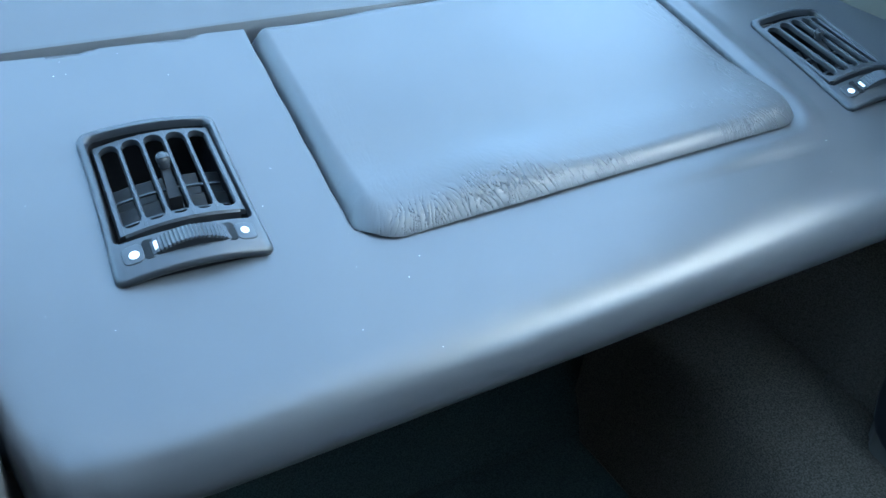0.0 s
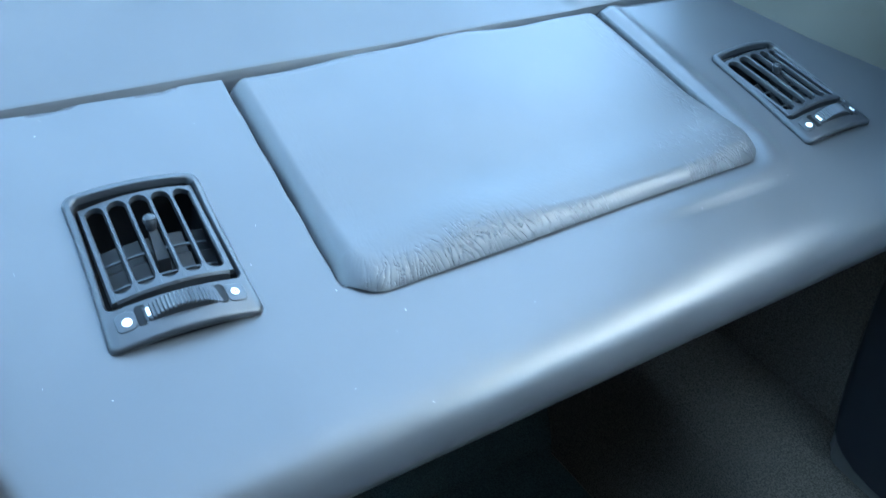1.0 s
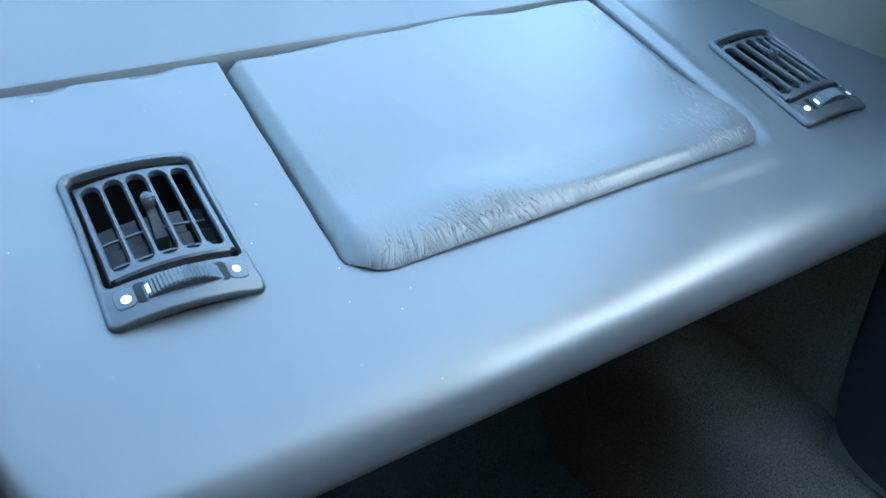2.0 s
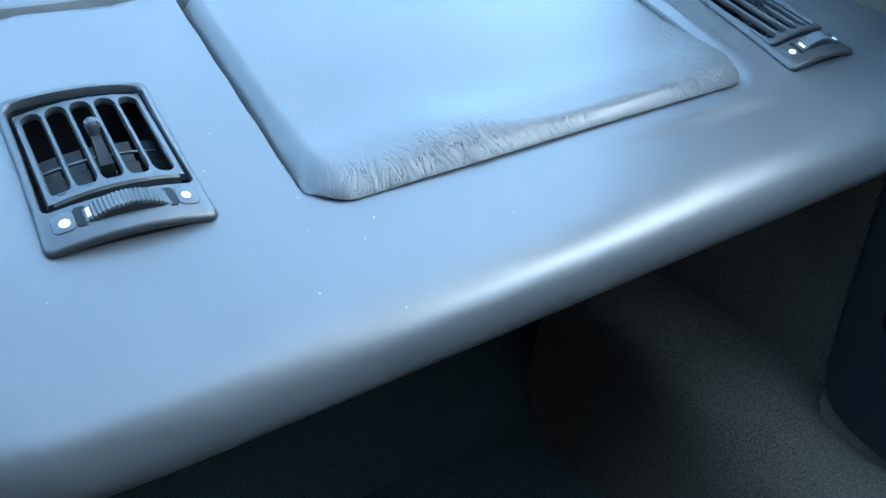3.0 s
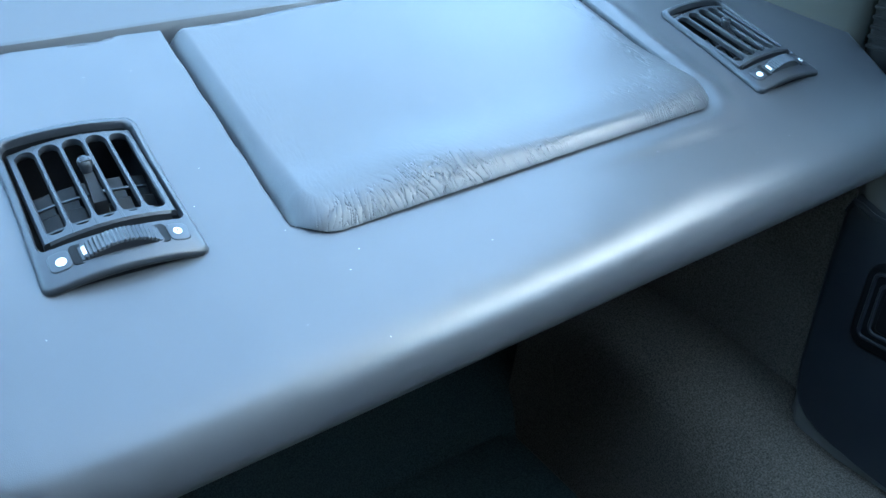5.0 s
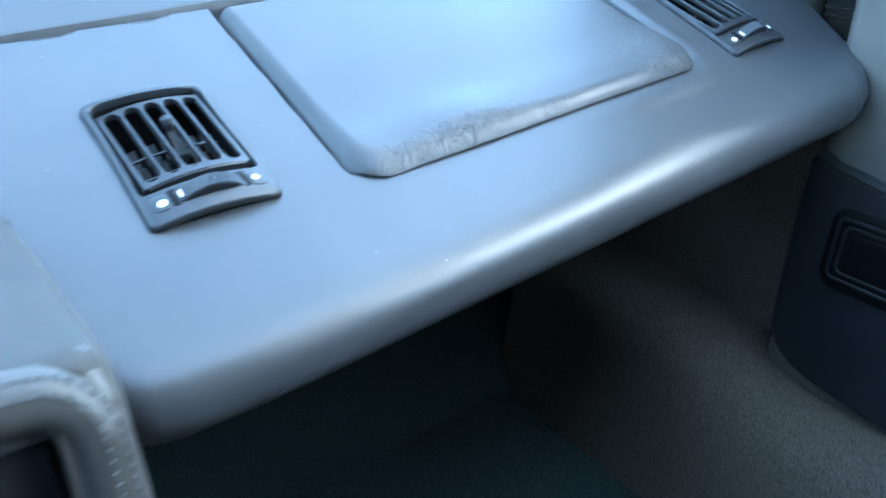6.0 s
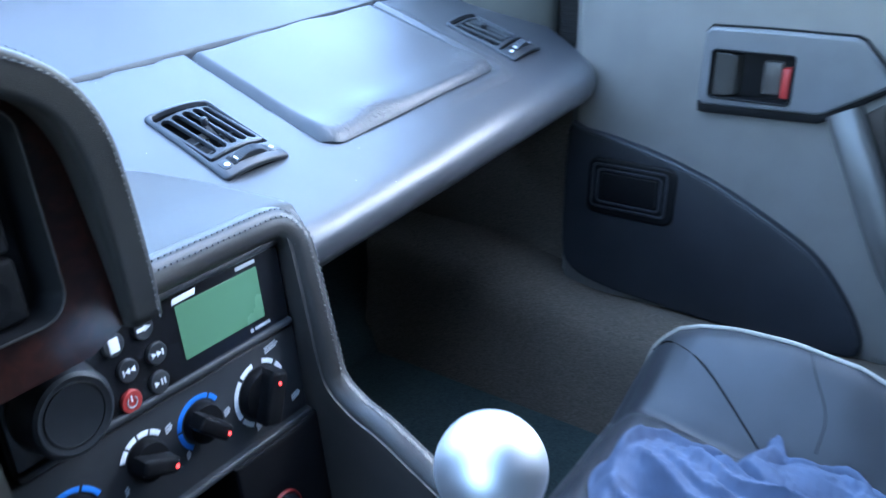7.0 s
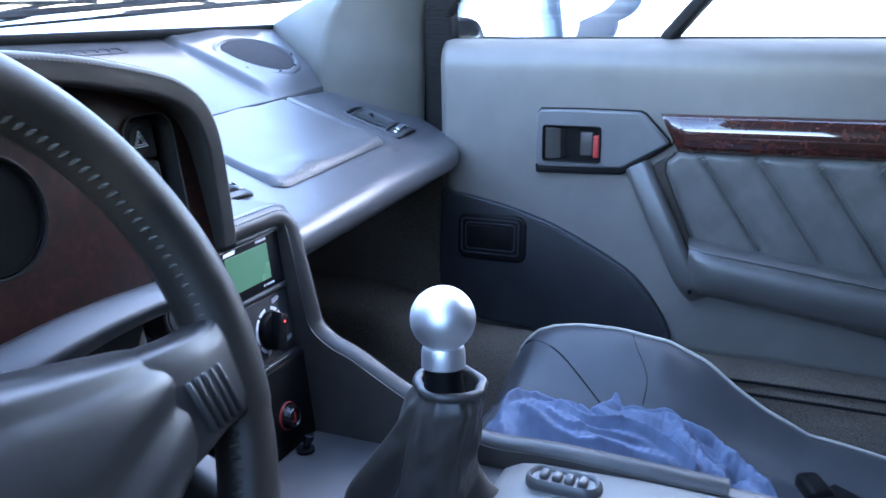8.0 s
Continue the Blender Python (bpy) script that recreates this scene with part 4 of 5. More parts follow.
# small toggle low on the stack
sw = thing("toggle_switch", (0.060, -0.040, 0.25), "small black toggle switch at the foot of the stack", "switch")
part("collar", lathe([(0.009, 0.0), (0.009, 0.003), (0.006, 0.004)], lambda a, b, c: Vector((0.060 + a, -0.040 + b, 0.25 + c)), 24), BLACK, sw)
part("lever", loft([[Vector((0.060 + a * k, -0.040 + b * k - h * 0.3, 0.25 + h)) for a, b in circle(0.005, 14)] for k, h in ((0.7, 0.003), (0.8, 0.008), (1.1, 0.014), (0.9, 0.018), (0.3, 0.019))]), GLOSSBLACK, sw)

# ---------------- gear lever ----------------
KNOB = Vector((0.0222, -0.202, 0.4212))
lean = Matrix.Rotation(radians(7), 3, "Y") @ Matrix.Rotation(radians(-3), 3, "X")


def lever(a, b, c):
    return KNOB + lean @ Vector((a, b, c))


gear = thing("gear_lever", (0.02, -0.19, 0.25), "gear lever with a brushed aluminium ball knob and leather gaiter", "gear lever")
ball = part("knob", lathe([(0.0262 * math.sin(math.pi * i / 28), 0.0262 * math.cos(math.pi * i / 28)) for i in range(24)] + [(0.0165, -0.0225), (0.0172, -0.0245), (0.0176, -0.030), (0.0176, -0.0385), (0.0165, -0.0395), (0.0, -0.0395)], lever, 64), ALLOY, gear, "brushed aluminium ball knob")
part("collar", lathe([(0.0150, -0.038), (0.0152, -0.046), (0.0168, -0.062), (0.0168, -0.072), (0.0, -0.072)], lever, 32), BLACK, gear, "black collar")


def around(t, a, w):
    """A soft bump of the angle t about a."""
    return math.exp(-(((t - radians(a) + math.pi) % (2 * math.pi) - math.pi) / w) ** 2)


def gaiter_at(u, k):
    """u round, k from the top (0) to the base (1)."""
    t = 2 * math.pi * u
    z = 0.366 - 0.118 * k
    cx, cy = 0.025 - 0.006 * k, -0.207 + 0.030 * k
    w = 0.0245 + 0.0035 * smooth(0, 0.12, k) + 0.016 * k + 0.010 * smooth(0.8, 1.0, k)
    r = w
    # a loose fold to the front, a smaller one behind, and the sewn seam
    loose = smooth(0.18, 0.8, k)
    r += 0.024 * loose * around(t, 122 + 10 * k, 0.22) - 0.007 * loose * around(t, 150 + 8 * k, 0.20)
    r += 0.020 * smooth(0.55, 1.0, k) * around(t, 292, 0.30) - 0.004 * smooth(0.5, 0.9, k) * around(t, 262, 0.2)
    r += 0.0013 * around(t, 236, 0.05) * smooth(0.02, 0.08, k) - 0.0012 * around(t, 231, 0.05) * smooth(0.05, 0.1, k)
    r += 0.0040 * noise.noise(Vector((math.cos(t) * 1.5, math.sin(t) * 1.5, k * 3))) + 0.0020 * noise.noise(Vector((math.cos(t) * 4, math.sin(t) * 4, k * 7)))
    r -= 0.0016 * abs(noise.noise(Vector((math.cos(t) * 2.5 + k * 2, math.sin(t) * 2.5, k * 5 + 4)))) * loose
    return Vector((cx + r * math.cos(t), cy + r * 1.05 * math.sin(t), z + (0.0012 * math.sin(2 * t + 0.7) + 0.003 * math.sin(t + 1)) * (1 - k)))


us = [i / 120 for i in range(120)]
part("gaiter", sheet(gaiter_at, us, [i / 60 for i in range(61)], wrap=True), HIDE_DARK, gear, "soft grey leather gaiter", sharp=80)
part("gaiter_top", sweep([gaiter_at(u, 0) + Vector((0, 0, -0.001)) for u in us[::3]], circle(0.0042, 10), closed=True), HIDE_DARK, gear)
part("gaiter_lining", loft([[gaiter_at(u, 0) * 1.0 for u in us[::3]], [Vector((0.025, -0.207, 0.345)) + (gaiter_at(u, 0) - Vector((0.025, -0.207, 0.366))) * 0.6 for u in us[::3]]], caps=(False, True)), HIDE_DARK, gear)

# ---------------- instrument binnacle ----------------
bin_ = thing("instrument_binnacle", (-0.36, 0.1, 0.46), "grey leather instrument hood with a walnut fascia", "instrument binnacle")
LIP = [(-0.0235, 0.478), (-0.025, 0.505), (-0.029, 0.545), (-0.0335, 0.570), (-0.043, 0.590), (-0.058, 0.6045), (-0.082, 0.6160), (-0.12, 0.625), (-0.16, 0.6325), (-0.21, 0.638), (-0.29, 0.643), (-0.37, 0.645)]
LIP = LIP + [(-0.74 - x, z) for x, z in reversed(LIP[:-1])]
lip = [(p.x, p.y) for p in curve([(x, z, 0) for x, z in LIP], 5)]


def hood_loop(k):
    """Cross-section of the hood at one place of the lip: round the lip from inside to the outside rear."""
    x, z = lip[k]
    a, b = lip[max(0, k - 1)], lip[min(len(lip) - 1, k + 1)]
    t = Vector((b[0] - a[0], b[1] - a[1])).normalized()
    n = Vector((t.y, -t.x)) * (1 if t.x < 0 else 1)          # outwards
    mid = Vector((-0.37, 0.5))
    if n.dot(Vector((x, z)) - mid) < 0:
        n = -n
    out = []
    for o, y in ((-0.0180, -0.025), (-0.0180, -0.0420), (-0.0177, -0.0438), (-0.0168, -0.0452), (-0.0152, -0.0459), (-0.0140, -0.0461), (-0.0040, -0.0468), (-0.0026, -0.0467), (-0.0012, -0.0460), (-0.0003, -0.0445), (0.0, -0.0425), (0.0004, -0.036), (-0.006, -0.02), (-0.035, 0.03), (-0.09, 0.10), (-0.20, 0.24)):
        q = Vector((x, z)) + n * o
        drop = 0.02 * smooth(0, 0.26, y)
        out.append(Vector((q.x, y, q.y - drop)))
    return out


hood = part("hood", loft([hood_loop(k) for k in range(len(lip))], closed=False, caps=(False, False)), HOODHIDE, bin_, sharp=60)
hood_mod = hood.modifiers.new("thickness", "SOLIDIFY")
hood_mod.thickness = 0.003
loops = [hood_loop(k) for k in range(len(lip))]
part("stitching", stitches([lp[6] + Vector((0, -0.0003, 0)) for lp in loops[:90]], gap=0.0036, normal=(0.3, -1, 0.3)), THREAD, bin_, "grey thread")
part("stitching", stitches([lp[11] + (lp[11] - lp[12]).normalized() * 0.001 for lp in loops[:90]], gap=0.0036, normal=(0.5, 0, 1)), THREAD, bin_, "grey thread")


def dashface(a, b, c):
    return Vector((a, -0.030 - c + 0.12 * (b - 0.55), b))


inner = [(lp[0].x, lp[0].z) for lp in loops]
HAZ = (-0.0895, 0.5410)
panel_hole = rrect(0.048, 0.094, 0.014, 6, HAZ[0], HAZ[1])
g_holes = [circle(0.035, 36, -0.224, 0.546), circle(0.055, 44, -0.345, 0.556), circle(0.055, 44, -0.465, 0.556)]
fascia = part("fascia", pierced(inner + [(-0.715, 0.462), (-0.37, 0.466), (-0.06, 0.470)], [panel_hole] + g_holes, dashface, -0.006, 0.0), FASCIAWOOD, bin_, "lacquered walnut burl fascia")
for gx, gz, gr in ((-0.224, 0.546, 0.035), (-0.345, 0.556, 0.055), (-0.465, 0.556, 0.055)):
    g = part("gauge", lathe([(gr, 0.002), (gr - 0.002, 0.003), (gr - 0.004, 0.0), (gr - 0.005, -0.050), (0.0, -0.051)], lambda a, b, c: dashface(a + gx, b + gz, c), 48), GAUGEBLACK, bin_, "black gauge")
    part("bezel", sweep([dashface(a + gx, b + gz, 0.004) for a, b in circle(gr, 48)], circle(0.0012, 8), closed=True), BLACK, g, "thin dark bezel")
    part("pointer", slab(bar(gx - 0.004, gz - 0.006, gx + gr * 0.35, gz + gr * 0.5, 0.0016), dashface, -0.044, -0.0425, 0.0002), RED, g, "red pointer")
# switch well with three square push switches
well = part("switch_well", loft([[dashface(a, b, 0.0015) for a, b in rrect(0.050, 0.096, 0.014, 6, *HAZ)], [dashface(a, b, 0.002) for a, b in rrect(0.0485, 0.0945, 0.014, 6, *HAZ)], [dashface(a, b, 0.0) for a, b in rrect(0.046, 0.092, 0.013, 6, *HAZ)],
             [dashface(a, b, -0.012) for a, b in rrect(0.040, 0.090, 0.009, 6, HAZ[0] - 0.0025, HAZ[1] + 0.0005)]], caps=(False, True)), BLACK, bin_, "black moulded switch surround")
# highlight on the well's edge, drawn as a thin ring of paler material
part("well_glint", sweep([dashface(a, b, 0.0019) for a, b in rrect(0.049, 0.095, 0.014, 6, *HAZ)], circle(0.0006, 6), closed=True), HOODHIDE, well, "fine paler ring drawn as the glint on the edge")
for i, kind_ in enumerate(("hazard", "fog", "blank")):
    cz = HAZ[1] + 0.0305 - 0.0300 * i
    cx = HAZ[0] - 0.0062
    b = part("push_switch", slab(rrect(0.0315, 0.0280, 0.003, 4, cx, cz), dashface, -0.012, -0.002, 0.0022), BLACK, bin_)
    part("dish", lathe([(0.0098, -0.0022), (0.0096, -0.0016), (0.0088, -0.0019), (0.0, -0.0021)], lambda a, c, h: dashface(a + cx, c + cz, h), 32), BLACK, b)
    if kind_ == "hazard":
        for r in (0.0072, 0.0042):
            pts = [(cx + r * math.cos(radians(t)), cz + r * math.sin(radians(t)) - 0.001) for t in (90, 210, 330)]
            part("symbol", sweep([dashface(a, c, -0.0014) for a, c in pts], circle(0.0006, 6), closed=True), GREYPRINT, b, "white triangle")
    if kind_ == "fog":
        part("symbol", sweep([dashface(cx + 0.001 + 0.0045 * math.cos(radians(t)), cz + 0.0045 * math.sin(radians(t)), -0.0014) for t in range(-90, 91, 20)], circle(0.0006, 6), closed=True), GREYPRINT, b, "white lamp symbol")
        for dz in (-0.0035, 0, 0.0035):
            part("symbol", slab(bar(cx - 0.0065, cz + dz - 0.0008, cx - 0.0005, cz + dz + 0.0008, 0.001), dashface, -0.002, -0.0012, 0.0001), GREYPRINT, b)
part("back", slab(inner + [(-0.715, 0.462), (-0.37, 0.466), (-0.06, 0.470)], dashface, -0.060, -0.054, 0.001), BLACK, bin_)
part("under_cover", loft([[Vector((x, y, z)) for y, z in ((-0.02, 0.468), (-0.045, 0.455), (-0.03, 0.42), (0.03, 0.36), (0.10, 0.34), (0.10, 0.468))] for x in (-0.80, -0.13)]), BLACK, bin_, sharp=60)

# ---------------- steering wheel and column ----------------
WC, WTILT, WR, Wr = Vector((-0.371, -0.155, 0.4845)), 20.0, 0.180, 0.0166
wheel_turn = Matrix.Rotation(radians(90 - WTILT), 4, "X")
sw = thing("steering_wheel", WC, "worn black leather steering wheel with a padded centre and ribbed spokes", "steering wheel", turn=wheel_turn)


def rim_at(u, k):
    t, p = 2 * math.pi * u, 2 * math.pi * k
    fat = Wr * (1 + 0.10 * math.exp(-(((t + 0.25) % (2 * math.pi) - 0.25) / 0.35) ** 2) + 0.004 * noise.noise(Vector((t * 9, p, 0))))
    r = WR + fat * math.cos(p)
    return Vector((r * math.cos(t), r * math.sin(t), fat * 1.05 * math.sin(p)))


rim = bmesh.new()
NU, NK = 180, 20
grid = [[rim.verts.new(rim_at(i / NU, j / NK)) for j in range(NK)] for i in range(NU)]
for i in range(NU):
    for j in range(NK):
        a, b = (i + 1) % NU, (j + 1) % NK
        rim.faces.new((grid[i][j], grid[a][j], grid[a][b], grid[i][b]))
part("rim", rim, WHEELHIDE, sw, "worn dark leather rim", local=True, sharp=80)
st = bmesh.new()
for i in range(168):
    t = 2 * math.pi * i / 168
    c = Vector(((WR - Wr * 0.93) * math.cos(t), (WR - Wr * 0.93) * math.sin(t), 0.0065))
    bmesh.ops.create_uvsphere(st, u_segments=6, v_segments=4, radius=1, matrix=Matrix.Translation(c) @ Matrix.Rotation(t + 0.55, 4, "Z") @ Matrix.Diagonal((0.0014, 0.0015, 0.0046, 1)))
part("stitching", st, LACE, sw, "coarse laced thread", local=True)


def pad_at(a, b):
    """The padded centre: a wide soft cushion, lower at its edges."""
    e = max(0.0, 1 - (abs(a) / 0.150) ** 2.6) * max(0.0, 1 - (abs(b + 0.030) / 0.063) ** 3)
    groove = 0.0045 * math.exp(-((b + 0.052 - 0.25 * abs(a)) / 0.013) ** 2) + 0.003 * math.exp(-((b - 0.012) / 0.006) ** 2)
    top, low = 0.22 * max(0.0, abs(a) - 0.03), 0.50 * max(0.0, abs(a) - 0.05)
    return Vector((a, b - top * (b + 0.093) / 0.126 + low * (0.033 - b) / 0.126, -0.01 + 0.042 * e ** 0.36 - groove * e))


part("pad", sheet(pad_at, span(-0.118, 0.118, 0.004), span(-0.093, 0.033, 0.003)), PADVINYL, sw, "smooth padded centre", local=True, sharp=80)
for s in (1, -1):
    sp = part("spoke", loft([[Vector((x * s, y * w + c0, z * h)) for y, z in ((-1, -0.4), (-1, 0.45), (-0.93, 0.75), (-0.8, 0.92), (-0.5, 1), (0.5, 1), (0.8, 0.92), (0.93, 0.75), (1, 0.45), (1, -0.4))] for x, w, h, c0 in ((0.085, 0.036, 0.016, -0.022), (0.108, 0.034, 0.0205, -0.022), (0.125, 0.032, 0.0215, -0.021), (0.145, 0.029, 0.0195, -0.020), (0.160, 0.029, 0.0165, -0.020), (0.170, 0.033, 0.0150, -0.020), (0.178, 0.040, 0.010, -0.020))]), PADVINYL, sw, "smooth spoke with raised ribs", local=True, sharp=70)
    for i in range(5):
        x, h = 0.126 + 0.0068 * i, 0.0228 - 0.0011 * i
        part("rib", loft([[Vector(((x + dx * k - 0.18 * (y + 0.025)) * s, y, h + dz * k)) for dx, dz in ((-0.0024, -0.004), (-0.0018, -0.0002), (-0.0008, 0.0012), (0.0008, 0.0012), (0.0018, -0.0002), (0.0024, -0.004))] for y, k in ((-0.0425, 0.5), (-0.041, 1), (-0.014, 1), (-0.0125, 0.5))]), PADVINYL, sp, local=True, sharp=70)
part("hub", lathe([(0.06, -0.06), (0.06, -0.012), (0.03, -0.005), (0.0, -0.005)], flat, 32), BLACK, sw, local=True)

col = thing("steering_column", (-0.371, -0.08, 0.46), "dark grey steering column shroud with a flat control stalk", "steering column")
axis = wheel_turn.to_3x3() @ Vector((0, 0, -1))
part("shroud", loft([[WC + axis * d + wheel_turn.to_3x3() @ Vector((a, b, 0)) for a, b in rrect(w, h, 0.02, 5)] for d, w, h in ((0.055, 0.10, 0.09), (0.07, 0.115, 0.10), (0.16, 0.12, 0.11), (0.20, 0.12, 0.11))]), PLASTIC, col)
stalk_pts = curve([(-0.345, -0.080, 0.468), (-0.265, -0.083, 0.4800), (-0.205, -0.085, 0.4850), (-0.146, -0.086, 0.4835)], 6)
part("stalk", sweep(stalk_pts, rrect(0.024, 0.013, 0.004, 4), up=(0, -0.5, 1), scale=lambda t: 1.2 - 0.3 * smooth(0.2, 1, t)), VENTGREY, col, "flat blue-grey stalk")
part("stalk_end", block((0.006, 0.020, 0.012), (-0.1435, -0.086, 0.4833), 0.002), BLACK, col)
# ---------------- passenger door ----------------
DX = 0.80


def dr(a, b, c):
    """On the door's inner face: a along the car, b up, c into the cabin."""
    return Vector((DX - c, a, b))


door = thing("passenger_door", (0.82, -0.4, 0.10), "grey leather-trimmed car door with walnut strip, pull handle and pleated insert", "door")
CARD = [(0.10, 0.015), (0.16, 0.012), (0.22, 0.006), (0.30, 0.001), (0.40, 0.0), (0.50, 0.0), (0.555, 0.001), (0.572, -0.001), (0.585, -0.006), (0.595, -0.015), (0.6015, -0.028), (0.604, -0.045)]
cardz = [(p.x, p.y) for p in curve([(z, c, 0) for z, c in CARD], 4)]


def card_at(y, k):
    z, c = cardz[int(k)]
    front = smooth(0.116, 0.1355, y)
    c -= 0.014 * front * front + 0.0015 * noise.noise(Vector((y * 7, z * 7, 1)))
    return dr(y, z, c)


part("door_card", sheet(card_at, span(0.1355, 0.09, 0.004) + span(0.07, -1.10, 0.03), list(range(len(cardz)))), HIDE, door, sharp=80, thick=0.02)
part("door_shell", block((0.05, 1.22, 0.50), (0.862, -0.49, 0.345), 0.01), PAINT, door, "painted outer skin")
part("waist_seal", block((0.010, 1.20, 0.012), (0.858, -0.49, 0.599), 0.003), RUBBER, door, "black rubber waist seal")
# lower panel with its moulded cover
KICK = [(0.131, 0.338), (0.105, 0.3435), (0.05, 0.335), (0.0, 0.324), (-0.05, 0.309), (-0.095, 0.292), (-0.16, 0.260), (-0.205, 0.234), (-0.235, 0.207), (-0.258, 0.178), (-0.274, 0.152), (-0.283, 0.126), (-0.272, 0.107), (-0.2, 0.103), (-0.1, 0.106), (0.0, 0.112), (0.06, 0.118), (0.112, 0.135), (0.131, 0.18)]
kickpoly = [(p.x, p.y) for p in curve([(a, b, 0) for a, b in KICK], 3, closed=True)]
kp = part("lower_panel", slab(kickpoly, lambda a, b, c: dr(a, b, c + lerp(CARD, b)), -0.002, 0.011, 0.008, 5), VINYL, door, "smooth blue-grey lower panel", sharp=60)
part("panel_edge", sweep([dr(a, b, 0.009 + lerp(CARD, b)) for a, b in inset(kickpoly, 0.003)[0:34]], circle(0.0030, 8), up=(1, 0, 0)), VINYL, kp, "raised rounded edge")
cv = part("cover", slab(rrect(0.128, 0.082, 0.016, 5, 0.032, 0.268), lambda a, b, c: dr(a, b, c + lerp(CARD, b)), 0.008, 0.0155, 0.006), BLACK, kp, "black moulded rectangular cover")
for w, h in ((0.105, 0.060), (0.090, 0.046)):
    part("ridge", sweep([dr(a, b, 0.0155 + lerp(CARD, b)) for a, b in rrect(w, h, 0.006, 5, 0.034, 0.27)], circle(0.0018, 6), up=(1, 0, 0), closed=True), VINYL, cv)
part("cover_plate", slab(rrect(0.080, 0.038, 0.004, 4, 0.034, 0.27), lambda a, b, c: dr(a, b, c + lerp(CARD, b)), 0.0145, 0.0175, 0.0015), BLACK, cv)

# release handle in its bezel
bez = [(-0.046, 0.487), (-0.052, 0.4945), (-0.12, 0.4955), (-0.214, 0.4945), (-0.222, 0.491), (-0.262, 0.449), (-0.261, 0.446), (-0.193, 0.4055), (-0.186, 0.4035), (-0.05, 0.3995), (-0.0445, 0.405)]
hole = rrect(0.094, 0.0565, 0.005, 5, -0.106, 0.4395)
rel = part("release_bezel", pierced(inset(bez, 0.0045), [hole], dr, 0.0, 0.015), BEZEL, door, "grey painted handle surround")
part("bezel_edge", sweep([dr(a, b, 0.0106) for a, b in inset(bez, 0.0045)], circle(0.0045, 14), up=(1, 0, 0), closed=True), BEZEL, rel)
# black slabs put the shade round and below the surround into colour
part("shadow_gap", slab(inset(bez, -0.0015), dr, 0.0, 0.004, 0.001), BLACK, rel, "black plate drawn as the shaded gap round the surround")
part("bezel_lower_shade", slab([(-0.044, 0.402), (-0.0445, 0.390), (-0.05, 0.3885), (-0.188, 0.3925), (-0.195, 0.396), (-0.266, 0.444), (-0.262, 0.449), (-0.187, 0.4055), (-0.05, 0.4005)], dr, 0.0, 0.012, 0.003), BLACK, rel, "black strip drawn as the shade under the surround")
part("recess", loft([[dr(a, b, 0.0165) for a, b in rrect(0.098, 0.0605, 0.006, 5, -0.106, 0.4395)], [dr(a, b, 0.0175) for a, b in rrect(0.0955, 0.058, 0.005, 5, -0.106, 0.4395)], [dr(a, b, 0.0165) for a, b in rrect(0.092, 0.0545, 0.005, 5, -0.106, 0.4395)],
                     [dr(a, b, -0.012) for a, b in rrect(0.088, 0.051, 0.004, 5, -0.106, 0.4395)]], caps=(False, True)), BLACK, rel, "black handle cup")
part("release_lever", loft([[dr(y, 0.4395 + s * h, c) for s in (-1, -0.92, 0.92, 1)] for y, h, c in ((-0.0625, 0.0255, 0.010), (-0.065, 0.0255, 0.0135), (-0.078, 0.0252, 0.0140), (-0.086, 0.0235, 0.011), (-0.091, 0.022, 0.002), (-0.092, 0.021, -0.008))], closed=False, caps=(False, False)), HOODHIDE, rel, "grey pull lever", thick=0.003)
part("lock_slide", block((0.012, 0.022, 0.040), (0.797, -0.1295, 0.4395), 0.003), HIDE_DARK, rel, "grey lock slide")
part("lock_flag", slab(rrect(0.0095, 0.036, 0.002, 3, -0.1465, 0.436), dr, 0.002, 0.0155, 0.002), RED, rel, "red lock indicator")

# walnut strip with rounded face
WT = [(0.433, 0.002), (0.434, 0.010), (0.440, 0.0165), (0.452, 0.0205), (0.466, 0.0215), (0.478, 0.0195), (0.487, 0.0145), (0.4915, 0.008), (0.492, 0.002)]


def wood_at(k, v):
    z, c = WT[int(k)]
    y0 = -0.2455 - 0.03 * (0.492 - z) / 0.059
    t = smooth(0.0, 0.012, v * 0.9)
    return dr(y0 - v * 0.9, z + 0.004 * v, c * (0.5 + 0.5 * t))


part("wood_strip", sheet(wood_at, list(range(len(WT))), [0, 0.004, 0.008, 0.013] + [0.03 + 0.05 * i for i in range(20)]), WOOD, door, "glossy walnut burl strip", sharp=80)

# pleated insert: slanting padded ribs with stitched valleys, rounded off along its front edge
def insert_front(z):
    return -0.2585 - 0.0060 * smooth(0.415, 0.434, z) * 2.6 - 0.42 * max(0.0, 0.400 - z)


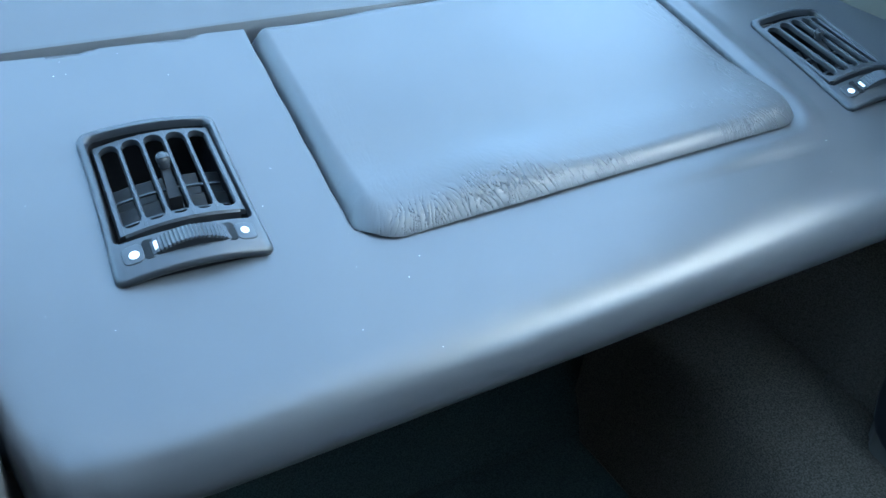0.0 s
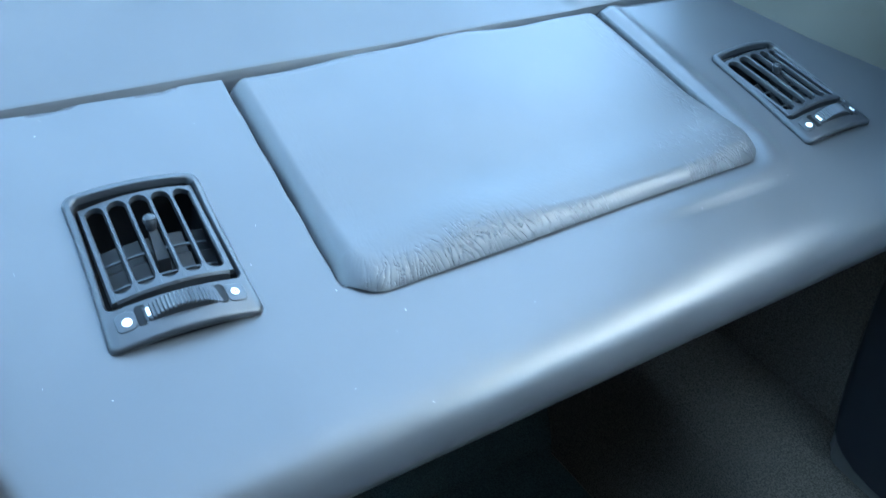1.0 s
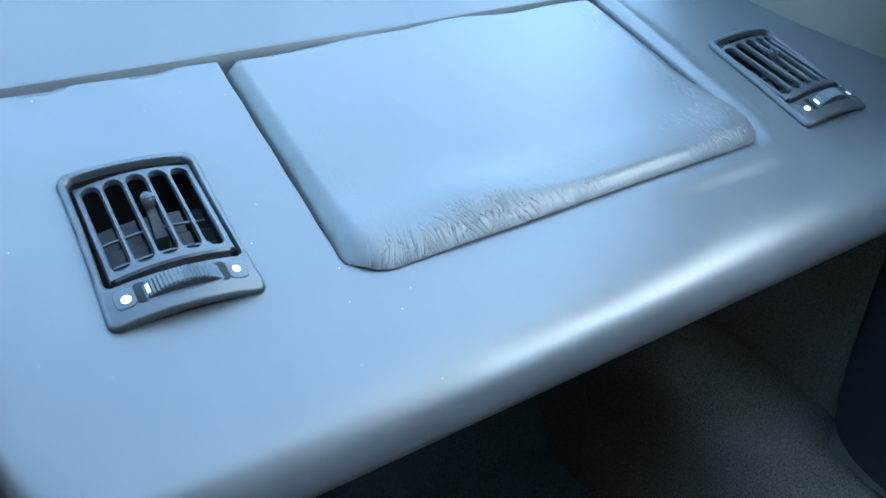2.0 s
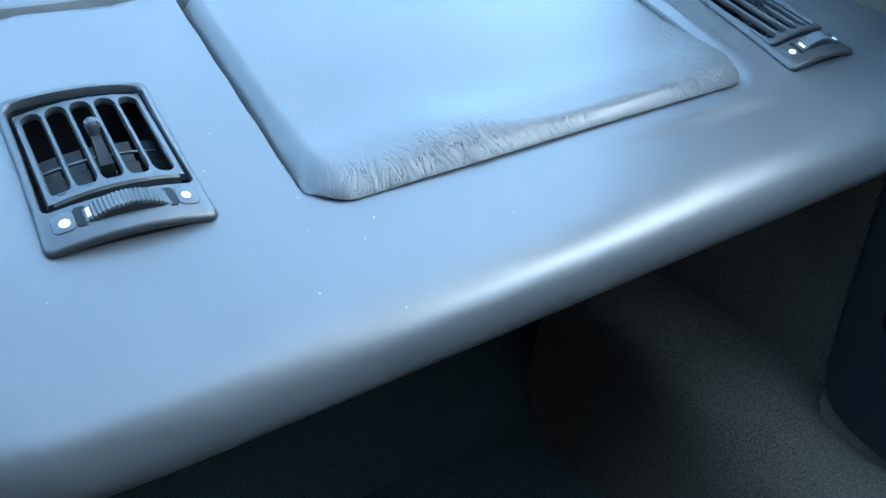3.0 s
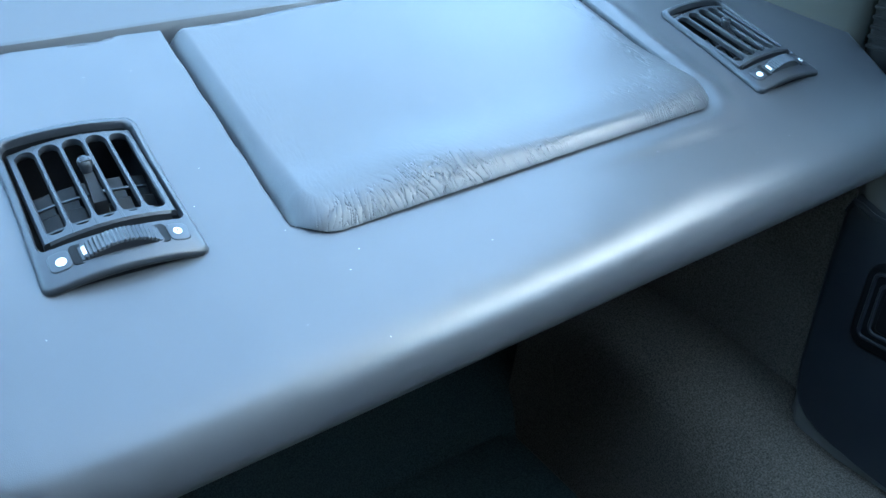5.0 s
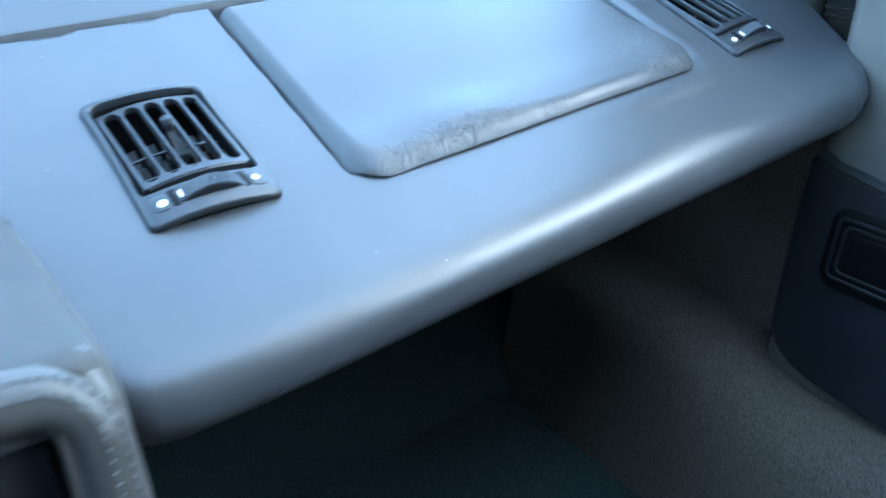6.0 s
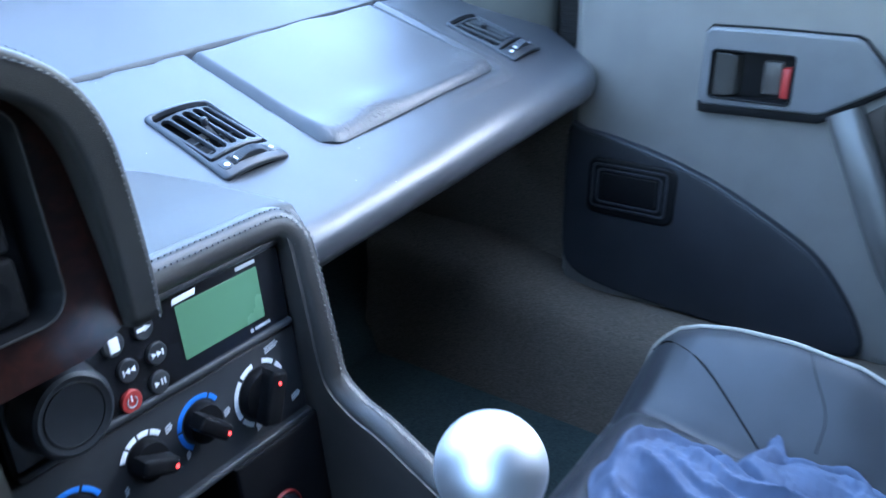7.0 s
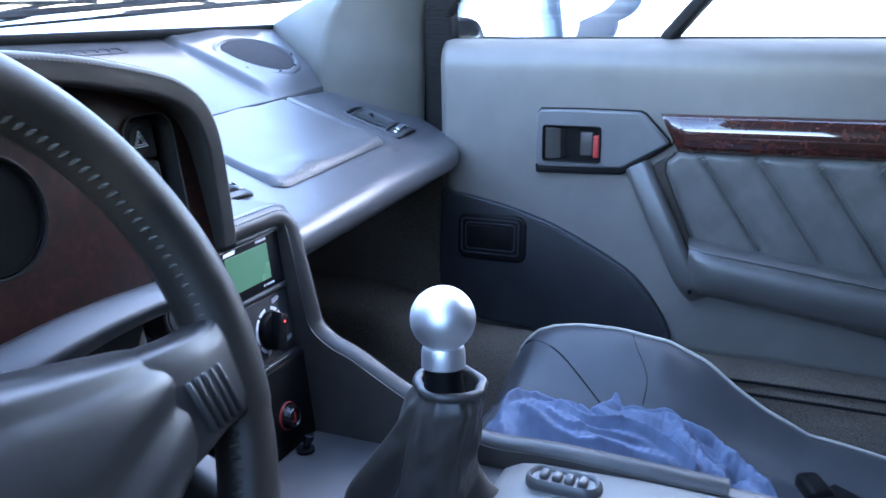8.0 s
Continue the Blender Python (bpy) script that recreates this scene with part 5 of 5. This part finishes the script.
def insert_at(v, k):
    """v runs along the door from the front edge, k up from the armrest."""
    z = 0.293 - 0.136 * max(0.0, v - 0.042) + (0.4335 - 0.293 + 0.136 * max(0.0, v - 0.042)) * k
    y = insert_front(z) - v
    ph = ((y - (z - 0.433) * 0.68) + 0.308) / -0.083
    f = ph - math.floor(ph)
    d = min(f, 1 - f) * 0.083
    if y > -0.300 + (z - 0.433) * 0.68:
        d = max(d, 0.012)
    c = 0.010 * math.sqrt(max(0, 1 - (1 - min(1, d / 0.026)) ** 2)) + 0.004
    c += 0.0014 * math.exp(-((d - 0.0045) / 0.0016) ** 2)
    c = c * math.sqrt(max(0.0, 1 - (1 - min(1.0, v / 0.013)) ** 2)) + 0.0015
    c *= 0.4 + 0.6 * math.sqrt(max(0.0, 1 - (1 - min(1.0, (1 - k) / 0.06)) ** 2))
    c += 0.0008 * noise.noise(Vector((y * 25, z * 25, 3)))
    return dr(y, z, c)


ins = part("insert", sheet(insert_at, [0.0, 0.0003, 0.001, 0.002, 0.0035, 0.005, 0.007, 0.009, 0.011] + span(0.013, 0.80, 0.0022), [i / 40 for i in range(41)]), INSERTHIDE, door, "pleated grey leather insert", sharp=80)
part("insert_edge", sweep([dr(insert_front(z) + 0.003, z, 0.0025) for z in span(0.300, 0.4330, 0.006)], rrect(0.004, 0.005, 0.0015, 2), up=(1, 0, 0)), CHANNEL, ins, "brown edge of the insert")
for i in range(7):
    y0 = -0.308 - 0.083 * i
    for off in (-0.0045, 0.0045):
        line = []
        for j in range(41):
            z = 0.430 - 0.165 * j / 40
            y = y0 + off + (z - 0.433) * 0.68
            v = insert_front(z) - y
            low = 0.293 - 0.136 * max(0.0, v - 0.042)
            k = (z - low) / (0.4335 - low)
            if k > 0.02:
                line.append(insert_at(v, k) + Vector((-0.0003, 0, 0)))
        part("stitching", stitches(line, gap=0.0042, length=0.003, r=0.0006, normal=(-1, 0, 0)), THREAD, ins)
# pull handle and armrest
HL = [(-0.214, 0.409, 0.008), (-0.228, 0.383, 0.018), (-0.249, 0.345, 0.030), (-0.270, 0.305, 0.038), (-0.290, 0.267, 0.043), (-0.305, 0.240, 0.044), (-0.316, 0.222, 0.038), (-0.321, 0.212, 0.026)]
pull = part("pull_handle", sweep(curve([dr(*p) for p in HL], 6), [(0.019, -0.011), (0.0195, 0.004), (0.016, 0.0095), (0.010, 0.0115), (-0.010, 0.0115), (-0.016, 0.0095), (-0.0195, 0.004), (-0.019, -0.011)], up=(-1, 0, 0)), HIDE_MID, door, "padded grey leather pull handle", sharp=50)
# shade behind and beside the handle, drawn as dark solid pieces
part("handle_shade_fill", sweep([dr(y, z, c * 0.35) for y, z, c in HL[1:]], rrect(0.030, 0.030, 0.004, 3), up=(-1, 0, 0)), CHANNEL, door, "dark solid filling drawn as the shade behind the handle")
part("handle_side_shade", slab([(-0.228, 0.4035), (-0.262, 0.428), (-0.2625, 0.400), (-0.285, 0.345), (-0.303, 0.303), (-0.318, 0.262), (-0.332, 0.222), (-0.300, 0.262), (-0.262, 0.340)], dr, -0.001, 0.0022, 0.001), CHANNEL, door, "dark strip drawn as the shade beside the handle")
ARM = [(0.0, 0.05), (0.035, 0.052), (0.056, 0.044), (0.066, 0.028), (0.066, 0.0), (0.060, -0.024), (0.045, -0.040), (0.025, -0.048), (0.0, -0.05)]


def arm_loop(y):
    t = (-0.30 - y) / 0.3
    up, low = 0.298 - 0.125 * (-0.30 - y), 0.208 - 0.128 * (-0.333 - y)
    m, h = (up + low) / 2, (up - low) / 2
    grow = smooth(-0.02, 0.10, t) * 0.3 + 0.7
    return [dr(y + (-0.03 * (0.05 - b) / 0.1 if t < 0.02 else 0), m + b / 0.05 * h, 0.002 + c * grow * (1.0 if c else 0)) for c, b in ARM]


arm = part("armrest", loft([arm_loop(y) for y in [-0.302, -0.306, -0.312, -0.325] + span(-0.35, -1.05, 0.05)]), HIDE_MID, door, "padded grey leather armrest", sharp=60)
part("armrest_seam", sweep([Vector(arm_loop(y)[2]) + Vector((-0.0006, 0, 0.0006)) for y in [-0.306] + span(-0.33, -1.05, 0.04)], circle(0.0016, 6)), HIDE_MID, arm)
part("screw", lathe([(0.0035, 0.0), (0.0035, 0.002), (0.0, 0.0025)], lambda a, b, c: dr(-0.312 + a, 0.222 + b, 0.0525 + c), 12), BLACK, pull)

# side glass, its divider, and the door mirror
glasspane = part("side_window", sheet(lambda y, k: Vector((0.858 - 0.20 * k, y * (1 - 0.1 * k) - 0.06 * k, 0.60 + 0.36 * k)), span(0.12, -1.05, 0.1), [i / 4 for i in range(5)]), GLASS, thick=0.004)
glasspane.visible_shadow = False
tagged(glasspane, "clear side window of the car door", "window", kind="structure")
bar_ = part("window_divider", sweep([Vector((0.852 - 0.20 * k, -0.240 - 0.33 * k, 0.603 + 0.36 * k)) for k in (0, 0.25, 0.5, 0.75, 1)], rrect(0.022, 0.022, 0.006, 3)), RUBBER)
tagged(bar_, "black quarter-light divider of the side window", "window frame", kind="structure")

seal_ = part("window_seal", sweep([Vector((0.870, y, 0.6085)) for y in span(0.12, -1.05, 0.05)], rrect(0.015, 0.015, 0.004, 4)), SEALRUBBER)
tagged(seal_, "dark olive rubber weather seal along the side window", "window seal", kind="structure")

MC = Vector((1.02, -0.095, 0.690))
look_m = Vector((-0.50, -0.86, 0.0)).normalized()
mu = Vector((0, 0, 1)).cross(look_m).normalized()
mirror_turn = Matrix((mu, Vector((0, 0, 1)), look_m)).transposed().to_4x4()
mir = thing("door_mirror", MC, "silver-grey door mirror with a rounded housing", "mirror", turn=mirror_turn)
part("housing", loft([[Vector((a, b, z)) for a, b in rrect(w * 1.16, h, min(w, h) * 0.42, 8)] for w, h, z in ((0.186, 0.153, 0.004), (0.191, 0.158, 0.007), (0.200, 0.167, 0.004), (0.203, 0.170, -0.02), (0.19, 0.155, -0.06), (0.14, 0.11, -0.095), (0.06, 0.05, -0.11))], caps=(False, True)), MIRRORPAINT, mir, local=True)
part("inner_cup", loft([[Vector((a, b, z)) for a, b in rrect(w * 1.16, h, min(w, h) * 0.42, 8)] for w, h, z in ((0.186, 0.153, 0.004), (0.172, 0.144, -0.024))], caps=(False, False)), MIRRORPAINT, mir, local=True)
part("mirror_glass", slab(rrect(0.202, 0.146, 0.060, 8), flat, -0.026, -0.022, 0.001), MIRROR, mir, "mirror glass", local=True)
part("arm", sweep(curve([(1.075, -0.010, 0.680), (1.05, 0.030, 0.625), (0.96, 0.062, 0.600), (0.872, 0.070, 0.588)], 4), rrect(0.05, 0.030, 0.012, 4), up=(0, 0, 1)), MIRRORPAINT, mir)

# ---------------- passenger seat ----------------
PIPE = [(-0.60, 0.055), (-0.50, 0.070), (-0.437, 0.100), (-0.40, 0.125), (-0.355, 0.160), (-0.30, 0.182), (-0.232, 0.192), (-0.17, 0.190), (-0.13, 0.183), (-0.105, 0.172), (-0.085, 0.152), (-0.072, 0.128), (-0.066, 0.110)]
SX = 0.40                                    # middle of the seat


def seat_mid(y):
    return 0.118 - 0.02 * smooth(-0.1, -0.25, y) - 0.06 * smooth(-0.2, -0.62, y)


ROWS_ = [(-0.066, 0.0), (-0.064, -0.03), (-0.063, -0.07), (-0.064, -0.11), (-0.068, -0.15)]
ys = span(-0.66, -0.14, 0.01) + span(-0.132, -0.070, 0.004)


def seat_at(u, k):
    """u across, -1 to 1 between the pipings and beyond to the outer faces; k indexes the length."""
    k = int(k)
    side = abs(u)
    if k < len(ys):
        y = ys[k]
        front = smooth(-0.115, -0.068, y)
        top = seat_mid(y) - 0.030 * front ** 2.5
        drop = 0.0
    else:
        y, drop = ROWS_[min(k - len(ys), len(ROWS_) - 1)]
        top = seat_mid(-0.068) - 0.030
    pz = lerp(PIPE, y)
    if side <= 1:
        x = 0.223 * side
        bol = smooth(0.50, 1.0, side)
        valley = -0.006 * math.exp(-((side - 0.55) / 0.035) ** 2)
        z = top + (pz - top) * bol ** 1.15 + valley * (1 - 0.6 * smooth(-0.12, -0.07, y))
    else:
        x = 0.223 + 0.035 * math.sin(min(1, side - 1) * 1.5)
        z = pz - (side - 1) * (pz + 0.05)
    z += drop
    z += 0.0015 * noise.noise(Vector((u * 4, y * 14, 2)))
    return Vector((SX + math.copysign(x, u), y, max(-0.056, z)))


seat = thing("passenger_seat", (SX, -0.35, -0.055), "dark grey leather bucket seat cushion with pale piping", "seat")
uu = span(-2, -1, 0.1) + span(-0.97, 0.97, 0.03) + span(1, 2, 0.1)
part("cushion", sheet(seat_at, uu, list(range(len(ys) + len(ROWS_)))), SEATHIDE, seat, sharp=80)
for s in (1, -1):
    part("piping", tube(curve([seat_at(s * 1.0, k) + Vector((0.001 * s, 0, 0.0015)) for k in range(0, len(ys), 2)] + [Vector((SX + 0.224 * s, -0.064, 0.098))], 3), 0.0026, 8), PIPING, seat, "pale cream piping")
def seat_line(pts):
    out = []
    for x, y in pts:
        k = min(range(len(ys)), key=lambda i: abs(ys[i] - y))
        out.append(seat_at((x - SX) / 0.223, k) + Vector((0, 0, 0.0004)))
    return out
part("seam", tube(curve(seat_line([(0.617, -0.076), (0.604, -0.102), (0.580, -0.152), (0.540, -0.222), (0.520, -0.250)]), 5), 0.0012, 6), BLACK, seat, "sewn seam")
part("seam", tube(curve(seat_line([(0.618, -0.25), (0.600, -0.262), (0.575, -0.275), (0.55, -0.285)]), 5), 0.0006, 6), BLACK, seat, "sewn seam")
part("base", block((0.42, 0.52, 0.05), (SX, -0.36, -0.032), 0.01), BLACK, seat)

# ---------------- crumpled cloth on the seat ----------------
OUT = [(0.385, -0.100), (0.445, -0.128), (0.482, -0.180), (0.500, -0.222), (0.545, -0.240), (0.532, -0.262), (0.545, -0.318), (0.535, -0.358), (0.530, -0.395), (0.498, -0.412), (0.470, -0.432), (0.455, -0.458), (0.41, -0.487), (0.35, -0.515), (0.30, -0.48), (0.285, -0.40), (0.295, -0.31), (0.30, -0.22), (0.325, -0.14)]
outl = [(p.x, p.y) for p in curve([(a, b, 0) for a, b in OUT], 16, closed=True)]
CC = Vector((0.43, -0.28))


def seat_z(x, y):
    u = max(-1.0, min(1.0, (x - SX) / 0.223))
    k = min(range(len(ys)), key=lambda i: abs(ys[i] - y))
    return seat_at(u, k).z


# each fold: height, half width, and the line that its ridge follows
FOLDS = [(0.030, 0.046, ((0.405, -0.118), (0.425, -0.165), (0.420, -0.240), (0.428, -0.300), (0.420, -0.360))),
         (0.026, 0.020, ((0.493, -0.234), (0.528, -0.250), (0.530, -0.275), (0.540, -0.302), (0.524, -0.342))),
         (0.024, 0.022, ((0.478, -0.239), (0.499, -0.288), (0.502, -0.335))),
         (0.034, 0.022, ((0.530, -0.349), (0.540, -0.384), (0.522, -0.404), (0.475, -0.414))),
         (0.030, 0.018, ((0.518, -0.333), (0.469, -0.350), (0.442, -0.374), (0.430, -0.395))),
         (0.028, 0.020, ((0.475, -0.417), (0.453, -0.445), (0.418, -0.470), (0.384, -0.484))),
         (0.030, 0.017, ((0.433, -0.401), (0.388, -0.405), (0.349, -0.405))),
         (0.018, 0.016, ((0.331, -0.187), (0.319, -0.229), (0.345, -0.290), (0.372, -0.337))),
         (0.020, 0.018, ((0.367, -0.112), (0.335, -0.138), (0.312, -0.167))),
         (0.024, 0.020, ((0.340, -0.300), (0.335, -0.360), (0.330, -0.430), (0.350, -0.480))),
         (0.026, 0.018, ((0.420, -0.430), (0.390, -0.452), (0.355, -0.470)))]
# sharper pleats drawn out along the roll: steep on one side
PLEATS = [(0.010, 0.013, ((0.378, -0.112), (0.422, -0.132), (0.455, -0.150), (0.464, -0.204), (0.464, -0.264), (0.460, -0.340))),
          (0.010, 0.012, ((0.445, -0.159), (0.426, -0.229), (0.430, -0.293), (0.401, -0.359), (0.381, -0.374))),
          (0.009, 0.012, ((0.408, -0.132), (0.388, -0.195), (0.387, -0.246), (0.392, -0.307), (0.386, -0.354))),
          (0.012, 0.012, ((0.368, -0.115), (0.353, -0.174), (0.344, -0.224), (0.350, -0.270))),
          (0.006, 0.009, ((0.430, -0.150), (0.407, -0.205), (0.408, -0.260), (0.413, -0.320))),
          (0.006, 0.008, ((0.452, -0.190), (0.447, -0.250), (0.448, -0.310), (0.425, -0.365))),
          (0.009, 0.010, ((0.510, -0.352), (0.475, -0.378), (0.458, -0.405))),
          (0.007, 0.009, ((0.512, -0.255), (0.516, -0.300), (0.500, -0.335))),
          (0.008, 0.010, ((0.440, -0.420), (0.425, -0.450), (0.395, -0.475))),
          (0.007, 0.009, ((0.410, -0.385), (0.378, -0.420), (0.345, -0.455)))]
FOLDS, PLEATS = ([(top, wide, np.array([p[:2] for p in curve([(x, y, 0) for x, y in line], 5)])) for top, wide, line in rows] for rows in (FOLDS, PLEATS))


def line_offset(q, line):
    """Signed distance from a place to a fold's line, and how far along it lies (0 to 1)."""
    a, d = line[:-1], line[1:] - line[:-1]
    t = np.clip(((q - a) * d).sum(1) / (d * d).sum(1), 0, 1)
    v = q - (a + d * t[:, None])
    far = np.sqrt((v * v).sum(1))
    k = int(far.argmin())
    turn = d[k][0] * v[k][1] - d[k][1] * v[k][0]
    return math.copysign(float(far[k]), turn), (k + float(t[k])) / len(a)


def fold_height(x, y):
    """Rounded folds that meet in sharp valleys, with steep-sided pleats over them."""
    best, over = 0.0, 0.0
    q = np.array((x, y))
    for rows, pleat in ((FOLDS, False), (PLEATS, True)):
        for top, wide, line in rows:
            reach = wide * (1.7 if pleat else 1.0)
            if x < line[:, 0].min() - reach or x > line[:, 0].max() + reach or y < line[:, 1].min() - reach or y > line[:, 1].max() + reach:
                continue
            off, along = line_offset(q, line)
            if pleat:
                s = off / (wide * 1.7) if off > 0 else -off / (wide * 0.7)
                if s < 1:
                    over = max(over, 1.5 * top * (1 - s) ** 1.2 * smooth(0.0, 0.12, along) * smooth(1.0, 0.85, along))
            elif abs(off) < wide:
                best = max(best, 0.95 * top * (1 - (off / wide) ** 2) ** 0.7)
    return best + over


def cloth_at(i, r):
    p = Vector(outl[int(i) % len(outl)])
    q = CC.lerp(p, r)
    q += Vector((noise.noise(Vector((q.x * 22, q.y * 22, 1))), noise.noise(Vector((q.x * 22, q.y * 22, 5))))) * 0.007
    x, y = q
    wx = x + 0.011 * noise.noise(Vector((x * 14, y * 14, 8))) + 0.0012 * noise.noise(Vector((x * 60, y * 60, 3)))
    wy = y + 0.011 * noise.noise(Vector((x * 14, y * 14, 2))) + 0.0012 * noise.noise(Vector((x * 60, y * 60, 5)))
    a, b = wx * 0.92 + wy * 0.39, -wx * 0.39 + wy * 0.92
    small = max(0.0, 1 - abs(noise.noise(Vector((a * 75, b * 18, 4)))) * 4)
    edge = smooth(1.0, 0.86, r)
    across, along = wx * 0.94 - wy * 0.35, wx * 0.35 + wy * 0.94
    swing = noise.noise(Vector((along * 6, across * 10, 21)))
    power = 0.35 + 0.65 * smooth(-0.35, 0.35, noise.noise(Vector((x * 11, y * 11, 31))))
    drawn = 0.008 * power * (1 - abs(math.sin(math.pi * (across / 0.046 + 0.9 * swing)))) ** 1.15
    drawn += 0.0022 * (1 - abs(math.sin(math.pi * (across / 0.019 + 1.7 * swing + 0.3)))) * (1.2 - power)
    h = 0.004 + edge * (0.004 + drawn + 1.05 * fold_height(wx, wy) - 0.0012 * small + 0.004 * noise.noise(Vector((x * 25, y * 25, 6))))
    h += (1 - edge) * 0.005 * (0.5 + noise.noise(Vector((x * 60, y * 60, 7))))
    return Vector((x, y, seat_z(x, y) + max(0.0025, h)))


cloth = part("cloth", sheet(cloth_at, list(range(len(outl))), [0.01 + 0.99 * (i / 120) for i in range(121)], wrap=True), FABRIC, sharp=120, thick=0.0022)
tagged(cloth, "crumpled blue cotton cloth lying on the seat", "cloth")

# belt buckle by the console
buck = thing("belt_buckle", (0.455, -0.535, 0.10), "black seat belt buckle lying on the seat", "seat belt")
part("body", block((0.050, 0.030, 0.022), (0.45, -0.505, 0.088), 0.007, Matrix.Rotation(radians(25), 4, "Z")), BLACK, buck)
part("webbing", sweep(curve([(0.445, -0.515, 0.092), (0.425, -0.545, 0.090), (0.41, -0.58, 0.075), (0.40, -0.62, 0.06)], 5), rrect(0.045, 0.002, 0.0008, 2)), BLACK, buck, "black webbing")
# sill trim strips beside the seat
for i, (x, z) in enumerate(((0.700, 0.085), (0.716, 0.098))):
    st_ = part("sill_strip", sweep([Vector((x, y, z)) for y in span(-0.33, -1.05, 0.05)], rrect(0.007, 0.003, 0.001, 2)), BLACK)
    tagged(st_, "thin black trim strip along the carpeted sill", "trim", kind="structure")

# ---------------- wipers outside the windscreen ----------------
def on_glass(x, v, up=0.012):
    p = ws_at(x / (0.93 - 0.29 * v), v)
    return p + Vector((0, 0.4, 0.9)) * up


for (xa, va), (xb, vb), (xc, vc) in (((-0.25, 0.0), (0.24, 0.075), (0.62, 0.145)), ((-0.05, 0.0), (0.42, 0.070), (0.84, 0.135))):
    w = thing("windscreen_wiper", on_glass(xa, va), "dark windscreen wiper with a long blade on the glass", "wiper")
    part("arm", sweep(curve([on_glass(xa, va, 0.02), on_glass((xa + xb) / 2, (va + vb) / 2 + 0.02, 0.03), on_glass(xb, vb + 0.012, 0.026)], 5), rrect(0.012, 0.006, 0.002, 2)), BLACK, w)
    part("blade", sweep([on_glass(2 * xb - xc + 2 * (xc - xb) * i / 12, 2 * vb - vc + 2 * (vc - vb) * i / 12, 0.008) for i in range(13)], rrect(0.007, 0.010, 0.002, 2)), BLACK, w)
    part("bridge", sweep(curve([on_glass(xb + d, vb + (vc - vb) * d / (xc - xb) + e, u) for d, e, u in ((-0.22, 0.004, 0.012), (-0.1, 0.012, 0.024), (0, 0.016, 0.028), (0.1, 0.012, 0.024), (0.22, 0.004, 0.012))], 4), rrect(0.007, 0.005, 0.0015, 2)), BLACK, w)
bonnet = part("bonnet", sheet(lambda x, y: Vector((x, y, 0.60 - 0.16 * (y - 0.68) - 0.04 * (x / 0.8) ** 2)), span(-0.85, 0.85, 0.1), span(0.66, 1.9, 0.1)), PAINT, thick=0.01)
tagged(bonnet, "silver-grey sloping bonnet in front of the windscreen", "bonnet", kind="structure")
